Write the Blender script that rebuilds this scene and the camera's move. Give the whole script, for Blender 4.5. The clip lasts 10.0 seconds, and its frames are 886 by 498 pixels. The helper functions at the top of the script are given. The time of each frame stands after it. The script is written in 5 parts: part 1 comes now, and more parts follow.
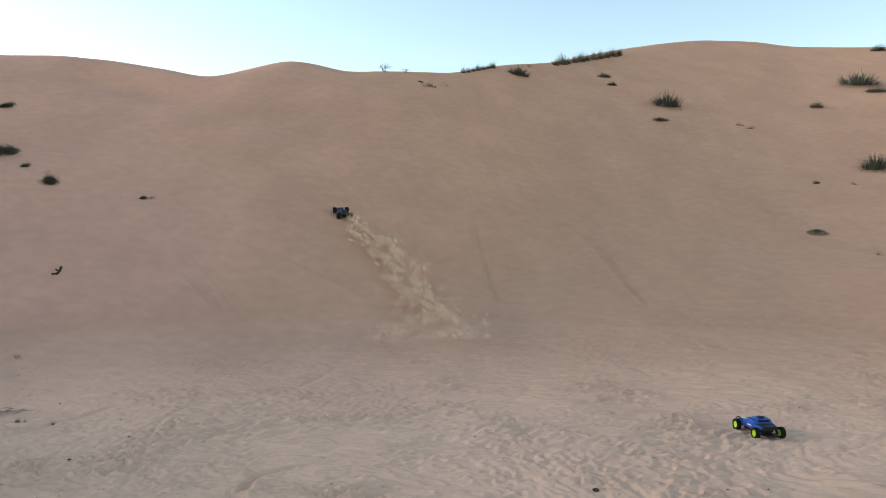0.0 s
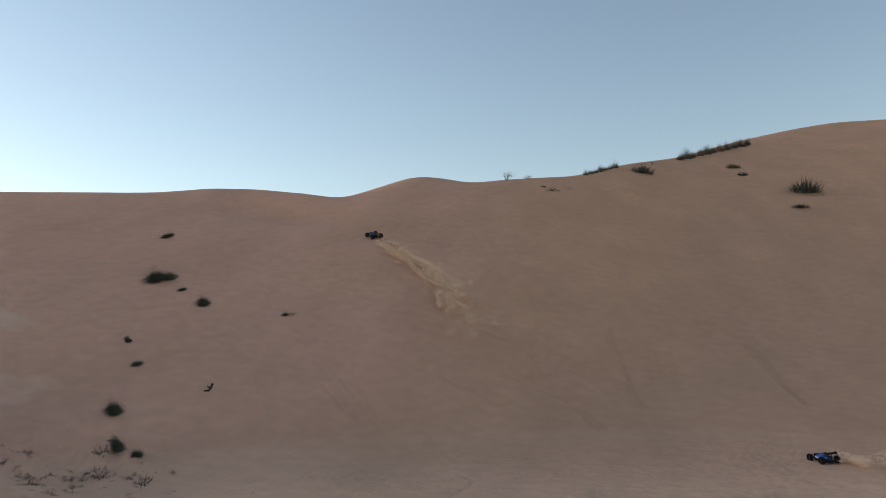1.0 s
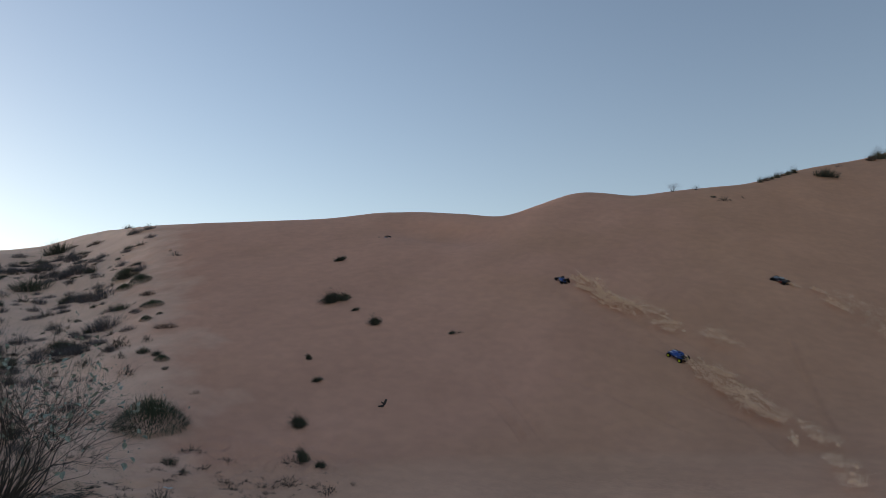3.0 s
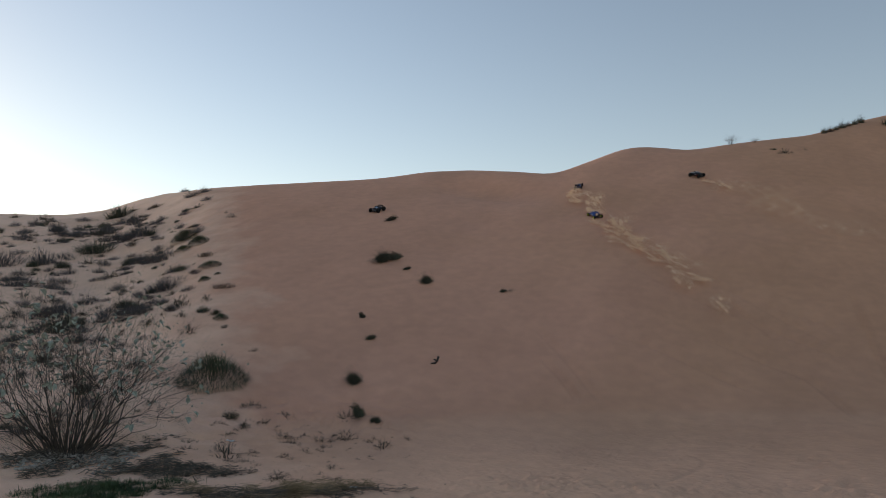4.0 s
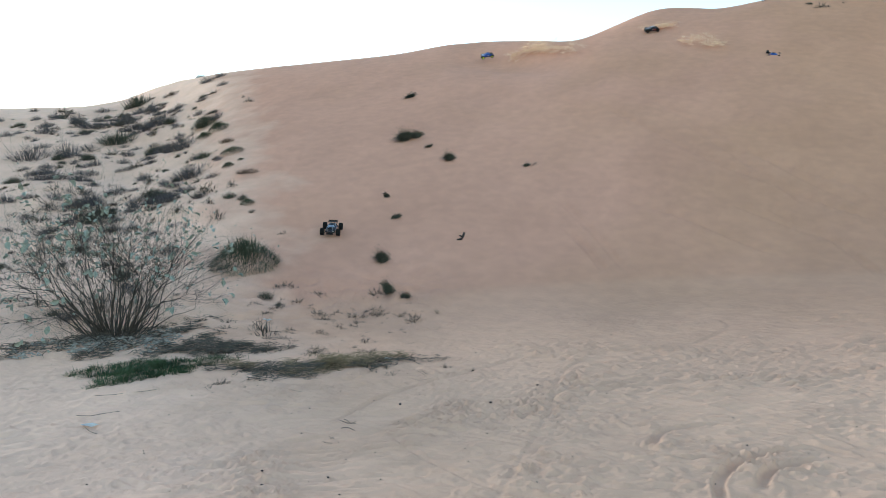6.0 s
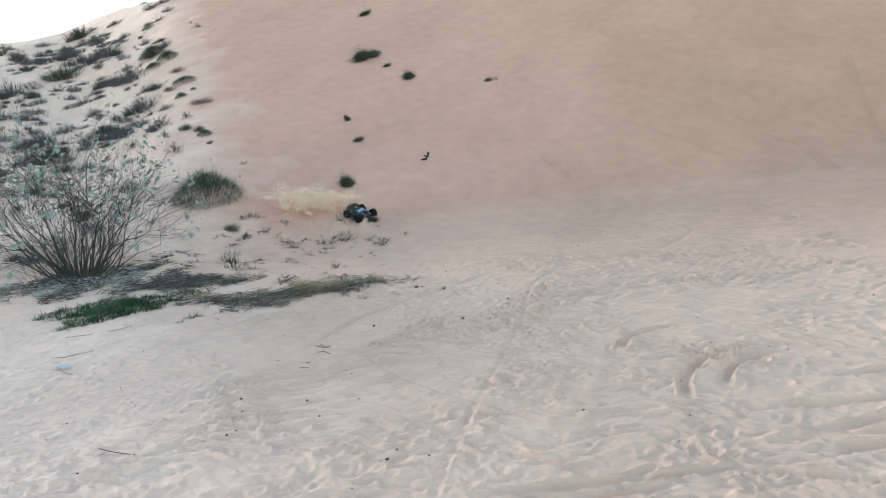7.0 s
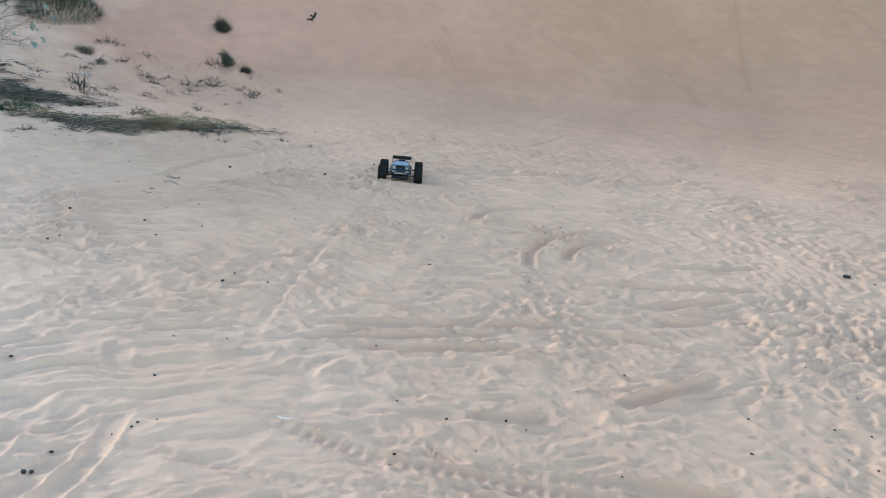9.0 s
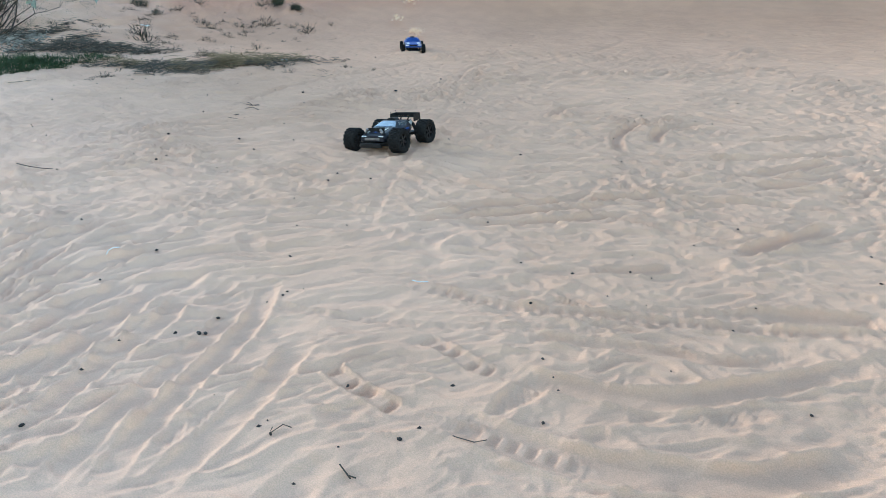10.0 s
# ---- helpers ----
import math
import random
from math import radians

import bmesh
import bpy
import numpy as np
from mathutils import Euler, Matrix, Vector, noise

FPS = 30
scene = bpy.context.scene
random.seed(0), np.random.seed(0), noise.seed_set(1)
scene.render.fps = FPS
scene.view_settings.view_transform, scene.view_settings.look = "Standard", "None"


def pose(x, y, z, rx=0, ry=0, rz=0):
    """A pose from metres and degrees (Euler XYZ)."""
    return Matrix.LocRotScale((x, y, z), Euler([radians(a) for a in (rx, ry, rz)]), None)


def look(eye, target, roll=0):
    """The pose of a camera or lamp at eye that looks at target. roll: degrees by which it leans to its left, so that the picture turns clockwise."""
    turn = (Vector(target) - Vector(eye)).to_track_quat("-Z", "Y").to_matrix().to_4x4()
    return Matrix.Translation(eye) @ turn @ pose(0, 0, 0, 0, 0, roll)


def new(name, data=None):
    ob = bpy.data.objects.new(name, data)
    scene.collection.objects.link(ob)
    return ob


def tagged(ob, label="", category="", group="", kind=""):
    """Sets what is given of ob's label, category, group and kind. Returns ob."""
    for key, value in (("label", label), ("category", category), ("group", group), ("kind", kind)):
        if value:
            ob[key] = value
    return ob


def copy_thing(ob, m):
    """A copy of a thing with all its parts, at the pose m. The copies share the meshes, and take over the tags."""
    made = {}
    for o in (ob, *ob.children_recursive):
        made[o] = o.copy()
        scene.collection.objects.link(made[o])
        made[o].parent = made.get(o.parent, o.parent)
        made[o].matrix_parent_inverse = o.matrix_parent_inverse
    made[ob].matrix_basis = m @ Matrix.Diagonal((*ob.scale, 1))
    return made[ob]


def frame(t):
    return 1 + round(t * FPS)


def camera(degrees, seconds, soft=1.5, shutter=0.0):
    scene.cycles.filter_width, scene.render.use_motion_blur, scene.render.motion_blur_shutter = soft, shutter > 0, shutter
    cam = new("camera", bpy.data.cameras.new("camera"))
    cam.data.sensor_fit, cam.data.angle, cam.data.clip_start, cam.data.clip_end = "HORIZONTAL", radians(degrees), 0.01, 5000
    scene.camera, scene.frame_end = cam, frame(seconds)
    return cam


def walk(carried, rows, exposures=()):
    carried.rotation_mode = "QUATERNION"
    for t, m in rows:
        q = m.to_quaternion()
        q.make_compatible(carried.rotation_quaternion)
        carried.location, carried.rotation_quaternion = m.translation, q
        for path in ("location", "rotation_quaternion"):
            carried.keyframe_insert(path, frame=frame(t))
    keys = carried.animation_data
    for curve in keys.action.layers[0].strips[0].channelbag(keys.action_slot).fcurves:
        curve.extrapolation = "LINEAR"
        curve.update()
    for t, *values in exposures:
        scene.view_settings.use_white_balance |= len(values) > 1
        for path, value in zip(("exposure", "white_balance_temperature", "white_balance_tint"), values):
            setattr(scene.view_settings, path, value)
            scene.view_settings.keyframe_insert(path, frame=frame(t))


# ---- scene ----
SKY_STRENGTH = 0.15
SAND_PALE, SAND_YELLOW, SAND_RED, SAND_HILL_LIT = (0.74, 0.452, 0.315), (0.590, 0.314, 0.200), (0.655, 0.340, 0.236), (0.84, 0.54, 0.40)
EXPOSURES = [(0.0, 1.45, 7200, 9.5), (0.4, 0.88, 7400, 16), (1.0, 0.65, 7300, 14), (1.5, 0.59, 7200, 22.5), (2.0, 0.55, 7200, 22.5), (2.5, 0.21, 6900, 18.5), (4.0, 0.41, 7650, 18.5), (4.5, 0.61, 7850, 23), (5.0, 1.05, 7600, 23), (5.5, 1.39, 7150, 9), (7.0, 2.12, 6570, 3.8), (8.5, 2.04, 6520, 3.2), (9.5, 1.97, 6520, 3.2), (10.0, 1.97, 6520, 3.4)]
# the camera: a phone held standing, lowered into a crouch at the end
PATH = [
    (0.0, -0.0, 0.0, 1.884, 90.68, -1.18, 0.0),
    (0.3, -0.032, 0.03, 1.886, 96.55, -0.81, 5.15),
    (0.5, -0.042, 0.039, 1.886, 98.31, -0.7, 6.68),
    (1.0, -0.089, 0.07, 1.899, 98.97, 0.78, 10.19),
    (1.5, -0.088, 0.042, 1.899, 98.89, 1.4, 12.88),
    (2.0, -0.11, -0.004, 1.896, 99.97, 0.86, 16.15),
    (2.5, -0.152, 0.007, 1.888, 101.13, 0.3, 19.82),
    (4.0, -0.182, 0.041, 1.868, 97.31, 0.23, 26.86),
    (4.5, -0.194, 0.058, 1.862, 95.47, -0.01, 28.05),
    (5.0, -0.205, 0.039, 1.863, 93.43, 0.18, 28.79),
    (5.5, -0.198, 0.023, 1.842, 90.98, 1.17, 29.19),
    (6.8, -0.214, 0.053, 1.832, 82.52, 5.2, 26.85),
    (7.0, -0.191, 0.053, 1.822, 81.33, 5.5, 25.96),
    (7.5, -0.171, 0.057, 1.792, 78.47, 4.4, 22.65),
    (8.0, -0.145, 0.097, 1.74, 76.23, 1.22, 19.02),
    (8.5, -0.169, 0.107, 1.675, 75.08, -3.62, 17.19),
    (9.0, -0.164, 0.095, 1.483, 73.16, -5.61, 17.82),
    (9.5, -0.237, -0.016, 1.224, 71.14, -3.95, 18.48),
    (10.0, -0.352, -0.161, 1.203, 68.36, 0.33, 20.12),
]
cam = camera(62.81, 10.0, 0.8, 0.0)
walk(cam, [(t, pose(x, y, z, rx, ry, rz)) for t, x, y, z, rx, ry, rz in PATH],
     exposures=EXPOSURES)

# ---- light: low sun behind the dune, clear evening sky ----
SUN_AZ, SUN_EL = 77.0, 10.5          # degrees to the left of +y, above the horizon
world = bpy.data.worlds.new("sky")
scene.world = world
world.use_nodes = True
wn = world.node_tree.nodes
sky = wn.new("ShaderNodeTexSky")
sky.sky_type = "NISHITA"
sky.sun_disc = False
sky.sun_elevation = radians(SUN_EL)
sky.sun_rotation = radians(-SUN_AZ)
sky.air_density, sky.dust_density, sky.ozone_density = 1.0, 0.15, 1.0
wn["Background"].inputs["Strength"].default_value = SKY_STRENGTH
world.node_tree.links.new(sky.outputs[0], wn["Background"].inputs["Color"])
# wide, cool lamp added to stand in for the haze around the hidden sun
sun_glow = new("sun_glow", bpy.data.lights.new("sun_glow", "SUN"))
sun_glow.data.energy, sun_glow.data.angle, sun_glow.data.color = 1.4, radians(16), (0.89, 0.945, 1.0)
sa, se = radians(SUN_AZ), radians(SUN_EL)
sun_glow.matrix_world = look((-60 * math.sin(sa), 60 * math.cos(sa), 20), (-60 * math.sin(sa) + math.sin(sa) * math.cos(se), 60 * math.cos(sa) - math.cos(sa) * math.cos(se), 20 - math.sin(se)))


# ---- materials ----
def material(name, base, rough=0.8, metal=0.0, vary=0.25, scale=8.0, fine=60.0, bump=0.15, bump_scale=80.0, tint=None, spec=0.3, alpha_random=0.0):
    """A procedural surface: two scales of colour variation, per-object shift and fine relief."""
    m = bpy.data.materials.new(name)
    m.use_nodes = True
    n, l = m.node_tree.nodes, m.node_tree.links
    b = n["Principled BSDF"]
    b.inputs["Roughness"].default_value, b.inputs["Metallic"].default_value = rough, metal
    b.inputs["Specular IOR Level"].default_value = spec
    co = n.new("ShaderNodeTexCoord")
    big, small = n.new("ShaderNodeTexNoise"), n.new("ShaderNodeTexNoise")
    big.inputs["Scale"].default_value, small.inputs["Scale"].default_value = scale, fine
    big.inputs["Detail"].default_value, small.inputs["Detail"].default_value = 4, 2
    for q in (big, small):
        l.new(co.outputs["Object"], q.inputs["Vector"])
    add = n.new("ShaderNodeMath")
    add.operation = "ADD"
    l.new(big.outputs["Fac"], add.inputs[0])
    l.new(small.outputs["Fac"], add.inputs[1])
    half = n.new("ShaderNodeMath")
    half.operation = "MULTIPLY"
    half.inputs[1].default_value = 0.5
    l.new(add.outputs[0], half.inputs[0])
    ramp = n.new("ShaderNodeValToRGB")
    dark = [c * (1 - vary) for c in base]
    light = [min(1, c * (1 + vary)) for c in (tint or base)]
    ramp.color_ramp.elements[0].position, ramp.color_ramp.elements[1].position = 0.35, 0.65
    ramp.color_ramp.elements[0].color, ramp.color_ramp.elements[1].color = (*dark, 1), (*light, 1)
    l.new(half.outputs[0], ramp.inputs["Fac"])
    last = ramp.outputs["Color"]
    if alpha_random:
        info, hue = n.new("ShaderNodeObjectInfo"), n.new("ShaderNodeHueSaturation")
        mr = n.new("ShaderNodeMapRange")
        mr.inputs["To Min"].default_value, mr.inputs["To Max"].default_value = 1 - alpha_random, 1 + alpha_random
        l.new(info.outputs["Random"], mr.inputs["Value"])
        l.new(mr.outputs["Result"], hue.inputs["Value"])
        l.new(last, hue.inputs["Color"])
        last = hue.outputs["Color"]
    l.new(last, b.inputs["Base Color"])
    if bump:
        bn, bt = n.new("ShaderNodeBump"), n.new("ShaderNodeTexNoise")
        bt.inputs["Scale"].default_value, bt.inputs["Detail"].default_value = bump_scale, 3
        bn.inputs["Strength"].default_value, bn.inputs["Distance"].default_value = bump, 0.01
        l.new(co.outputs["Object"], bt.inputs["Vector"])
        l.new(bt.outputs["Fac"], bn.inputs["Height"])
        l.new(bn.outputs["Normal"], b.inputs["Normal"])
    return m


def sand_material():
    """Dune sand: red iron tint in broad drifts, pale wind-sorted streaks, grain and small ripples."""
    m = bpy.data.materials.new("sand")
    m.use_nodes = True
    n, l = m.node_tree.nodes, m.node_tree.links
    b = n["Principled BSDF"]
    b.inputs["Roughness"].default_value, b.inputs["Specular IOR Level"].default_value = 0.95, 0.08
    geo = n.new("ShaderNodeNewGeometry")

    def tex(scale, detail, stretch=(1, 1, 1), rough=0.5):
        mp, t = n.new("ShaderNodeMapping"), n.new("ShaderNodeTexNoise")
        mp.inputs["Scale"].default_value = stretch
        t.inputs["Scale"].default_value, t.inputs["Detail"].default_value, t.inputs["Roughness"].default_value = scale, detail, rough
        l.new(geo.outputs["Position"], mp.inputs["Vector"])
        l.new(mp.outputs[0], t.inputs["Vector"])
        return t.outputs["Fac"]

    def ramp(fac, a, ca, z, cz):
        r = n.new("ShaderNodeValToRGB")
        r.color_ramp.elements[0].position, r.color_ramp.elements[1].position = a, z
        r.color_ramp.elements[0].color, r.color_ramp.elements[1].color = (*ca, 1), (*cz, 1)
        l.new(fac, r.inputs["Fac"])
        return r.outputs["Color"]

    def mix(kind, fac, a, c):
        x = n.new("ShaderNodeMix")
        x.data_type, x.blend_type = "RGBA", kind
        if isinstance(fac, float):
            x.inputs["Factor"].default_value = fac
        else:
            l.new(fac, x.inputs["Factor"])
        l.new(a, x.inputs[6])
        l.new(c, x.inputs[7])
        return x.outputs[2]

    sep = n.new("ShaderNodeSeparateXYZ")
    l.new(geo.outputs["Position"], sep.inputs[0])
    side, blend = n.new("ShaderNodeMapRange"), n.new("ShaderNodeMath")      # redder sand towards the hill, yellower the other way
    side.inputs["From Min"].default_value, side.inputs["From Max"].default_value = 3.0, -13.0
    side.inputs["To Min"].default_value, side.inputs["To Max"].default_value = -0.3, 0.3
    l.new(sep.outputs["X"], side.inputs["Value"])
    blend.operation = "ADD"
    l.new(side.outputs["Result"], blend.inputs[0])
    l.new(tex(0.16, 4), blend.inputs[1])
    drift = ramp(blend.outputs[0], 0.30, SAND_YELLOW, 0.70, SAND_RED)
    lift = n.new("ShaderNodeMapRange")
    lift.inputs["From Min"].default_value, lift.inputs["From Max"].default_value = 0.0, 0.55
    l.new(sep.outputs["Z"], lift.inputs["Value"])
    pale = ramp(tex(0.3, 3), 0.3, [c * 0.94 for c in SAND_PALE], 0.7, [c * 1.04 for c in SAND_PALE])
    far, reach, bare = n.new("ShaderNodeVectorMath"), n.new("ShaderNodeMapRange"), n.new("ShaderNodeMath")
    far.operation, bare.operation = "LENGTH", "MAXIMUM"
    l.new(geo.outputs["Position"], far.inputs[0])
    reach.inputs["From Min"].default_value, reach.inputs["From Max"].default_value, reach.inputs["To Max"].default_value = 7.5, 14.5, 0.8
    l.new(far.outputs["Value"], reach.inputs["Value"])
    l.new(lift.outputs["Result"], bare.inputs[0])
    l.new(reach.outputs["Result"], bare.inputs[1])
    drift = mix("MIX", bare.outputs[0], pale, drift)   # trampled floor sand is paler than the fine sand of the face
    beside = n.new("ShaderNodeVectorMath")      # the overgrown hill to the left has its brighter light put into paler sand
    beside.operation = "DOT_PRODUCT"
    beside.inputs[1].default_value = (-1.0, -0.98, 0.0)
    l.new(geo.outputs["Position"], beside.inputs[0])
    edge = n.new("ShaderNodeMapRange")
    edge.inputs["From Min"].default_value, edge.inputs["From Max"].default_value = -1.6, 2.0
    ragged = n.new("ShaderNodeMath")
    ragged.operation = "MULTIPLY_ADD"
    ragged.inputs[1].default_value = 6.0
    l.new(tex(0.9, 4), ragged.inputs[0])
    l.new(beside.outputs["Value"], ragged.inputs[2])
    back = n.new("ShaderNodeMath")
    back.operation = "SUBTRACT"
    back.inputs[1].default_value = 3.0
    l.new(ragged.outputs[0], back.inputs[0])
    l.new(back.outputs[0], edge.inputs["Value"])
    hill_lit = ramp(tex(0.6, 4), 0.3, [c * 0.93 for c in SAND_HILL_LIT], 0.7, SAND_HILL_LIT)
    drift = mix("MIX", edge.outputs["Result"], drift, hill_lit)
    streak = ramp(tex(0.5, 5, (1.0, 0.35, 1.0), 0.6), 0.3, (0.92, 0.92, 0.92), 0.7, (1.06, 1.06, 1.06))
    grain = ramp(tex(260, 2), 0.25, (0.86, 0.85, 0.84), 0.75, (1.12, 1.12, 1.12))
    damp = ramp(tex(3.2, 4), 0.35, (0.95, 0.95, 0.955), 0.65, (1.03, 1.03, 1.025))
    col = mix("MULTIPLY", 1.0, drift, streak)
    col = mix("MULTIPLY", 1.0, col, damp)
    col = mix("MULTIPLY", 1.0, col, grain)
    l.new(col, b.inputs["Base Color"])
    b1, b2, b3 = (n.new("ShaderNodeBump") for _ in range(3))
    turned, ridge = n.new("ShaderNodeMapping"), n.new("ShaderNodeTexNoise")
    turned.inputs["Rotation"].default_value, turned.inputs["Scale"].default_value = (0, 0, radians(-22)), (0.6, 1.1, 1.0)
    ridge.noise_type, ridge.normalize = "RIDGED_MULTIFRACTAL", False
    ridge.inputs["Scale"].default_value, ridge.inputs["Detail"].default_value, ridge.inputs["Distortion"].default_value = 9.0, 3, 0.4
    l.new(geo.outputs["Position"], turned.inputs["Vector"])
    l.new(turned.outputs[0], ridge.inputs["Vector"])
    l.new(ridge.outputs["Fac"], b1.inputs["Height"])
    trod = n.new("ShaderNodeMapRange")      # the face is blown smooth, the floor trodden into ridges
    trod.inputs["To Min"].default_value, trod.inputs["To Max"].default_value = 0.55, 0.03
    l.new(lift.outputs["Result"], trod.inputs["Value"])
    l.new(trod.outputs["Result"], b1.inputs["Strength"])
    l.new(tex(38, 3), b2.inputs["Height"])
    l.new(tex(400, 2), b3.inputs["Height"])
    for q, s, d in ((b1, 0.35, 0.030), (b2, 0.35, 0.010), (b3, 0.3, 0.002)):
        q.inputs["Strength"].default_value, q.inputs["Distance"].default_value = s, d
    l.new(b1.outputs[0], b2.inputs["Normal"])
    l.new(b2.outputs[0], b3.inputs["Normal"])
    l.new(b3.outputs[0], b.inputs["Normal"])
    return m


SAND = sand_material()
DUST = material("airborne_sand", (0.91, 0.67, 0.49), 0.95, vary=0.12, scale=3, bump=0, spec=0.0)
RUBBER = material("tyre_rubber", (0.009, 0.009, 0.011), 0.9, vary=0.3, scale=20, fine=200, bump=0.3, bump_scale=300, tint=(0.022, 0.021, 0.020), spec=0.12)
BLACK_PLASTIC = material("black_plastic", (0.010, 0.010, 0.012), 0.5, vary=0.3, scale=15, fine=150, bump=0.1, bump_scale=200, tint=(0.02, 0.02, 0.02), spec=0.2)
DARK_BODY = material("black_body_paint", (0.008, 0.010, 0.017), 0.32, vary=0.4, scale=10, fine=90, bump=0.05, tint=(0.018, 0.021, 0.032), spec=0.35)
BLUE_TRIM = material("blue_body_graphic", (0.03, 0.09, 0.32), 0.3, vary=0.3, scale=14, bump=0.05, spec=0.5)
BLUE_PAINT = material("blue_body_paint", (0.003, 0.046, 0.24), 0.28, vary=0.25, scale=9, fine=80, bump=0.04, tint=(0.006, 0.066, 0.32), spec=0.5)
RED_TRIM = material("red_body_graphic", (0.35, 0.03, 0.02), 0.35, vary=0.25, scale=12, bump=0.05, spec=0.5)
WHITE_TRIM = material("white_body_graphic", (0.72, 0.74, 0.76), 0.35, vary=0.12, scale=12, bump=0.05, spec=0.5)
ORANGE_TRIM = material("orange_graphic", (0.55, 0.16, 0.03), 0.4, vary=0.2, scale=12, bump=0.05)
YELLOW_RIM = material("yellow_green_rim", (0.62, 0.80, 0.03), 0.4, vary=0.12, scale=20, bump=0.05)
DARK_GLASS = material("tinted_window", (0.02, 0.024, 0.03), 0.08, vary=0.2, bump=0.0, spec=0.8)
# window glass with the sky's reflection put into a pale, metallic base colour
SKY_PALE_GLASS = material("silvered_window", (0.42, 0.47, 0.52), 0.14, metal=0.75, vary=0.2, bump=0.0, spec=0.8)
STEEL = material("dusty_steel", (0.30, 0.30, 0.31), 0.4, metal=0.9, vary=0.25, scale=30, bump=0.1)
LENS = material("clear_headlight", (0.75, 0.78, 0.8), 0.15, vary=0.1, bump=0.0, spec=0.8)
GREY_TWIG = material("grey_twigs", (0.102, 0.092, 0.097), 0.9, vary=0.4, scale=6, alpha_random=0.2)
BROWN_TWIG = material("brown_stems", (0.075, 0.060, 0.050), 0.9, vary=0.4, scale=7, fine=60, bump=0.4)
GREEN_BLADE = material("olive_green_blades", (0.045, 0.060, 0.034), 0.8, vary=0.45, scale=5, tint=(0.08, 0.094, 0.06), alpha_random=0.25)
DARK_BLADE = material("dark_grey_green_blades", (0.040, 0.045, 0.032), 0.85, vary=0.45, scale=5, tint=(0.075, 0.08, 0.058), alpha_random=0.25)
RUSSET_BLADE = material("russet_dry_blades", (0.085, 0.058, 0.04), 0.85, vary=0.4, scale=5, alpha_random=0.25)
STRAW = material("dry_straw", (0.17, 0.118, 0.065), 0.9, vary=0.4, scale=4, tint=(0.25, 0.175, 0.10))
DARK_LITTER = material("dark_twig_litter", (0.062, 0.046, 0.034), 0.95, vary=0.5, scale=5, tint=(0.12, 0.10, 0.08))
FRESH_GRASS = material("fresh_green_grass", (0.035, 0.065, 0.030), 0.75, vary=0.4, scale=4, tint=(0.065, 0.10, 0.045))
WAXY_LEAF = material("waxy_pale_green_leaf", (0.17, 0.20, 0.15), 0.6, vary=0.3, scale=9, tint=(0.34, 0.375, 0.31), spec=0.4)
DRY_LEAF = material("fallen_grey_leaf", (0.22, 0.19, 0.16), 0.8, vary=0.35, scale=9, tint=(0.36, 0.33, 0.29))
PEBBLE = material("dark_pebble", (0.035, 0.030, 0.028), 0.8, vary=0.4, scale=20, alpha_random=0.3)
PAPER = material("white_litter", (0.75, 0.76, 0.76), 0.6, vary=0.1, scale=15)


# ---- terrain ----
EYE = 1.88
CURVE = {  # by degrees to the left of +y: foot distance, foot softness, face slope, skyline elevation
    -90: (30, 6, 0.20, 5.0), -60: (26, 5, 0.30, 9.0), -44: (22, 4.5, 0.38, 12.0), -32: (20.5, 4.0, 0.42, 14.55), -25.4: (20, 3.6, 0.44, 15.3),
    -23: (19.6, 3.5, 0.45, 15.9), -19.3: (19, 3.2, 0.46, 16.3), -16.5: (18.6, 2.9, 0.47, 16.25), -13.5: (18.2, 2.6, 0.48, 16.0), -11: (17.9, 2.3, 0.49, 15.65), -8.4: (17.6, 2.0, 0.50, 15.2),
    -4: (16.8, 1.6, 0.54, 15.0), -0.5: (16.2, 1.4, 0.57, 14.4), 4.5: (15.7, 1.2, 0.59, 14.4), 7.9: (15.4, 1.1, 0.59, 14.17), 10.8: (15.1, 1.0, 0.59, 14.7),
    12.7: (14.9, 0.9, 0.59, 14.7), 15.7: (14.6, 0.9, 0.58, 13.75), 18.2: (14.3, 0.9, 0.56, 13.0), 21.6: (14, 0.9, 0.54, 13.35),
    25: (13.6, 0.9, 0.51, 13.5), 28.2: (13.4, 0.9, 0.50, 13.4), 32: (13.3, 0.9, 0.48, 12.85), 37: (13.2, 0.9, 0.46, 12.45), 41: (13, 1.0, 0.44, 12.1),
    45: (12.8, 1.2, 0.40, 11.65), 47.3: (12.7, 1.4, 0.36, 11.2), 49.5: (12.8, 1.6, 0.33, 10.65), 52: (13, 1.8, 0.30, 9.6), 55: (13.3, 2, 0.29, 9.0),
    # 80 and 105: unseen ridge, set high to keep low sun off the floor
    58: (13.6, 2, 0.285, 8.85), 62: (14, 2, 0.28, 8.6), 80: (15, 2.5, 0.28, 9.5), 105: (18, 4, 0.25, 9.5), 140: (40, 8, 0.12, 3.0), 200: (60, 12, 0.08, 1.5), 240: (45, 8, 0.12, 3.0), 270: (30, 6, 0.20, 5.0)}


def lattice(ix, iy, seed):
    h = (ix.astype(np.int64) * 374761393 + iy.astype(np.int64) * 668265263 + seed * 1442695041) & 0xFFFFFFFF
    h = ((h ^ (h >> 13)) * 1274126177) & 0xFFFFFFFF
    return ((h ^ (h >> 16)) & 0xFFFF) / 65535.0


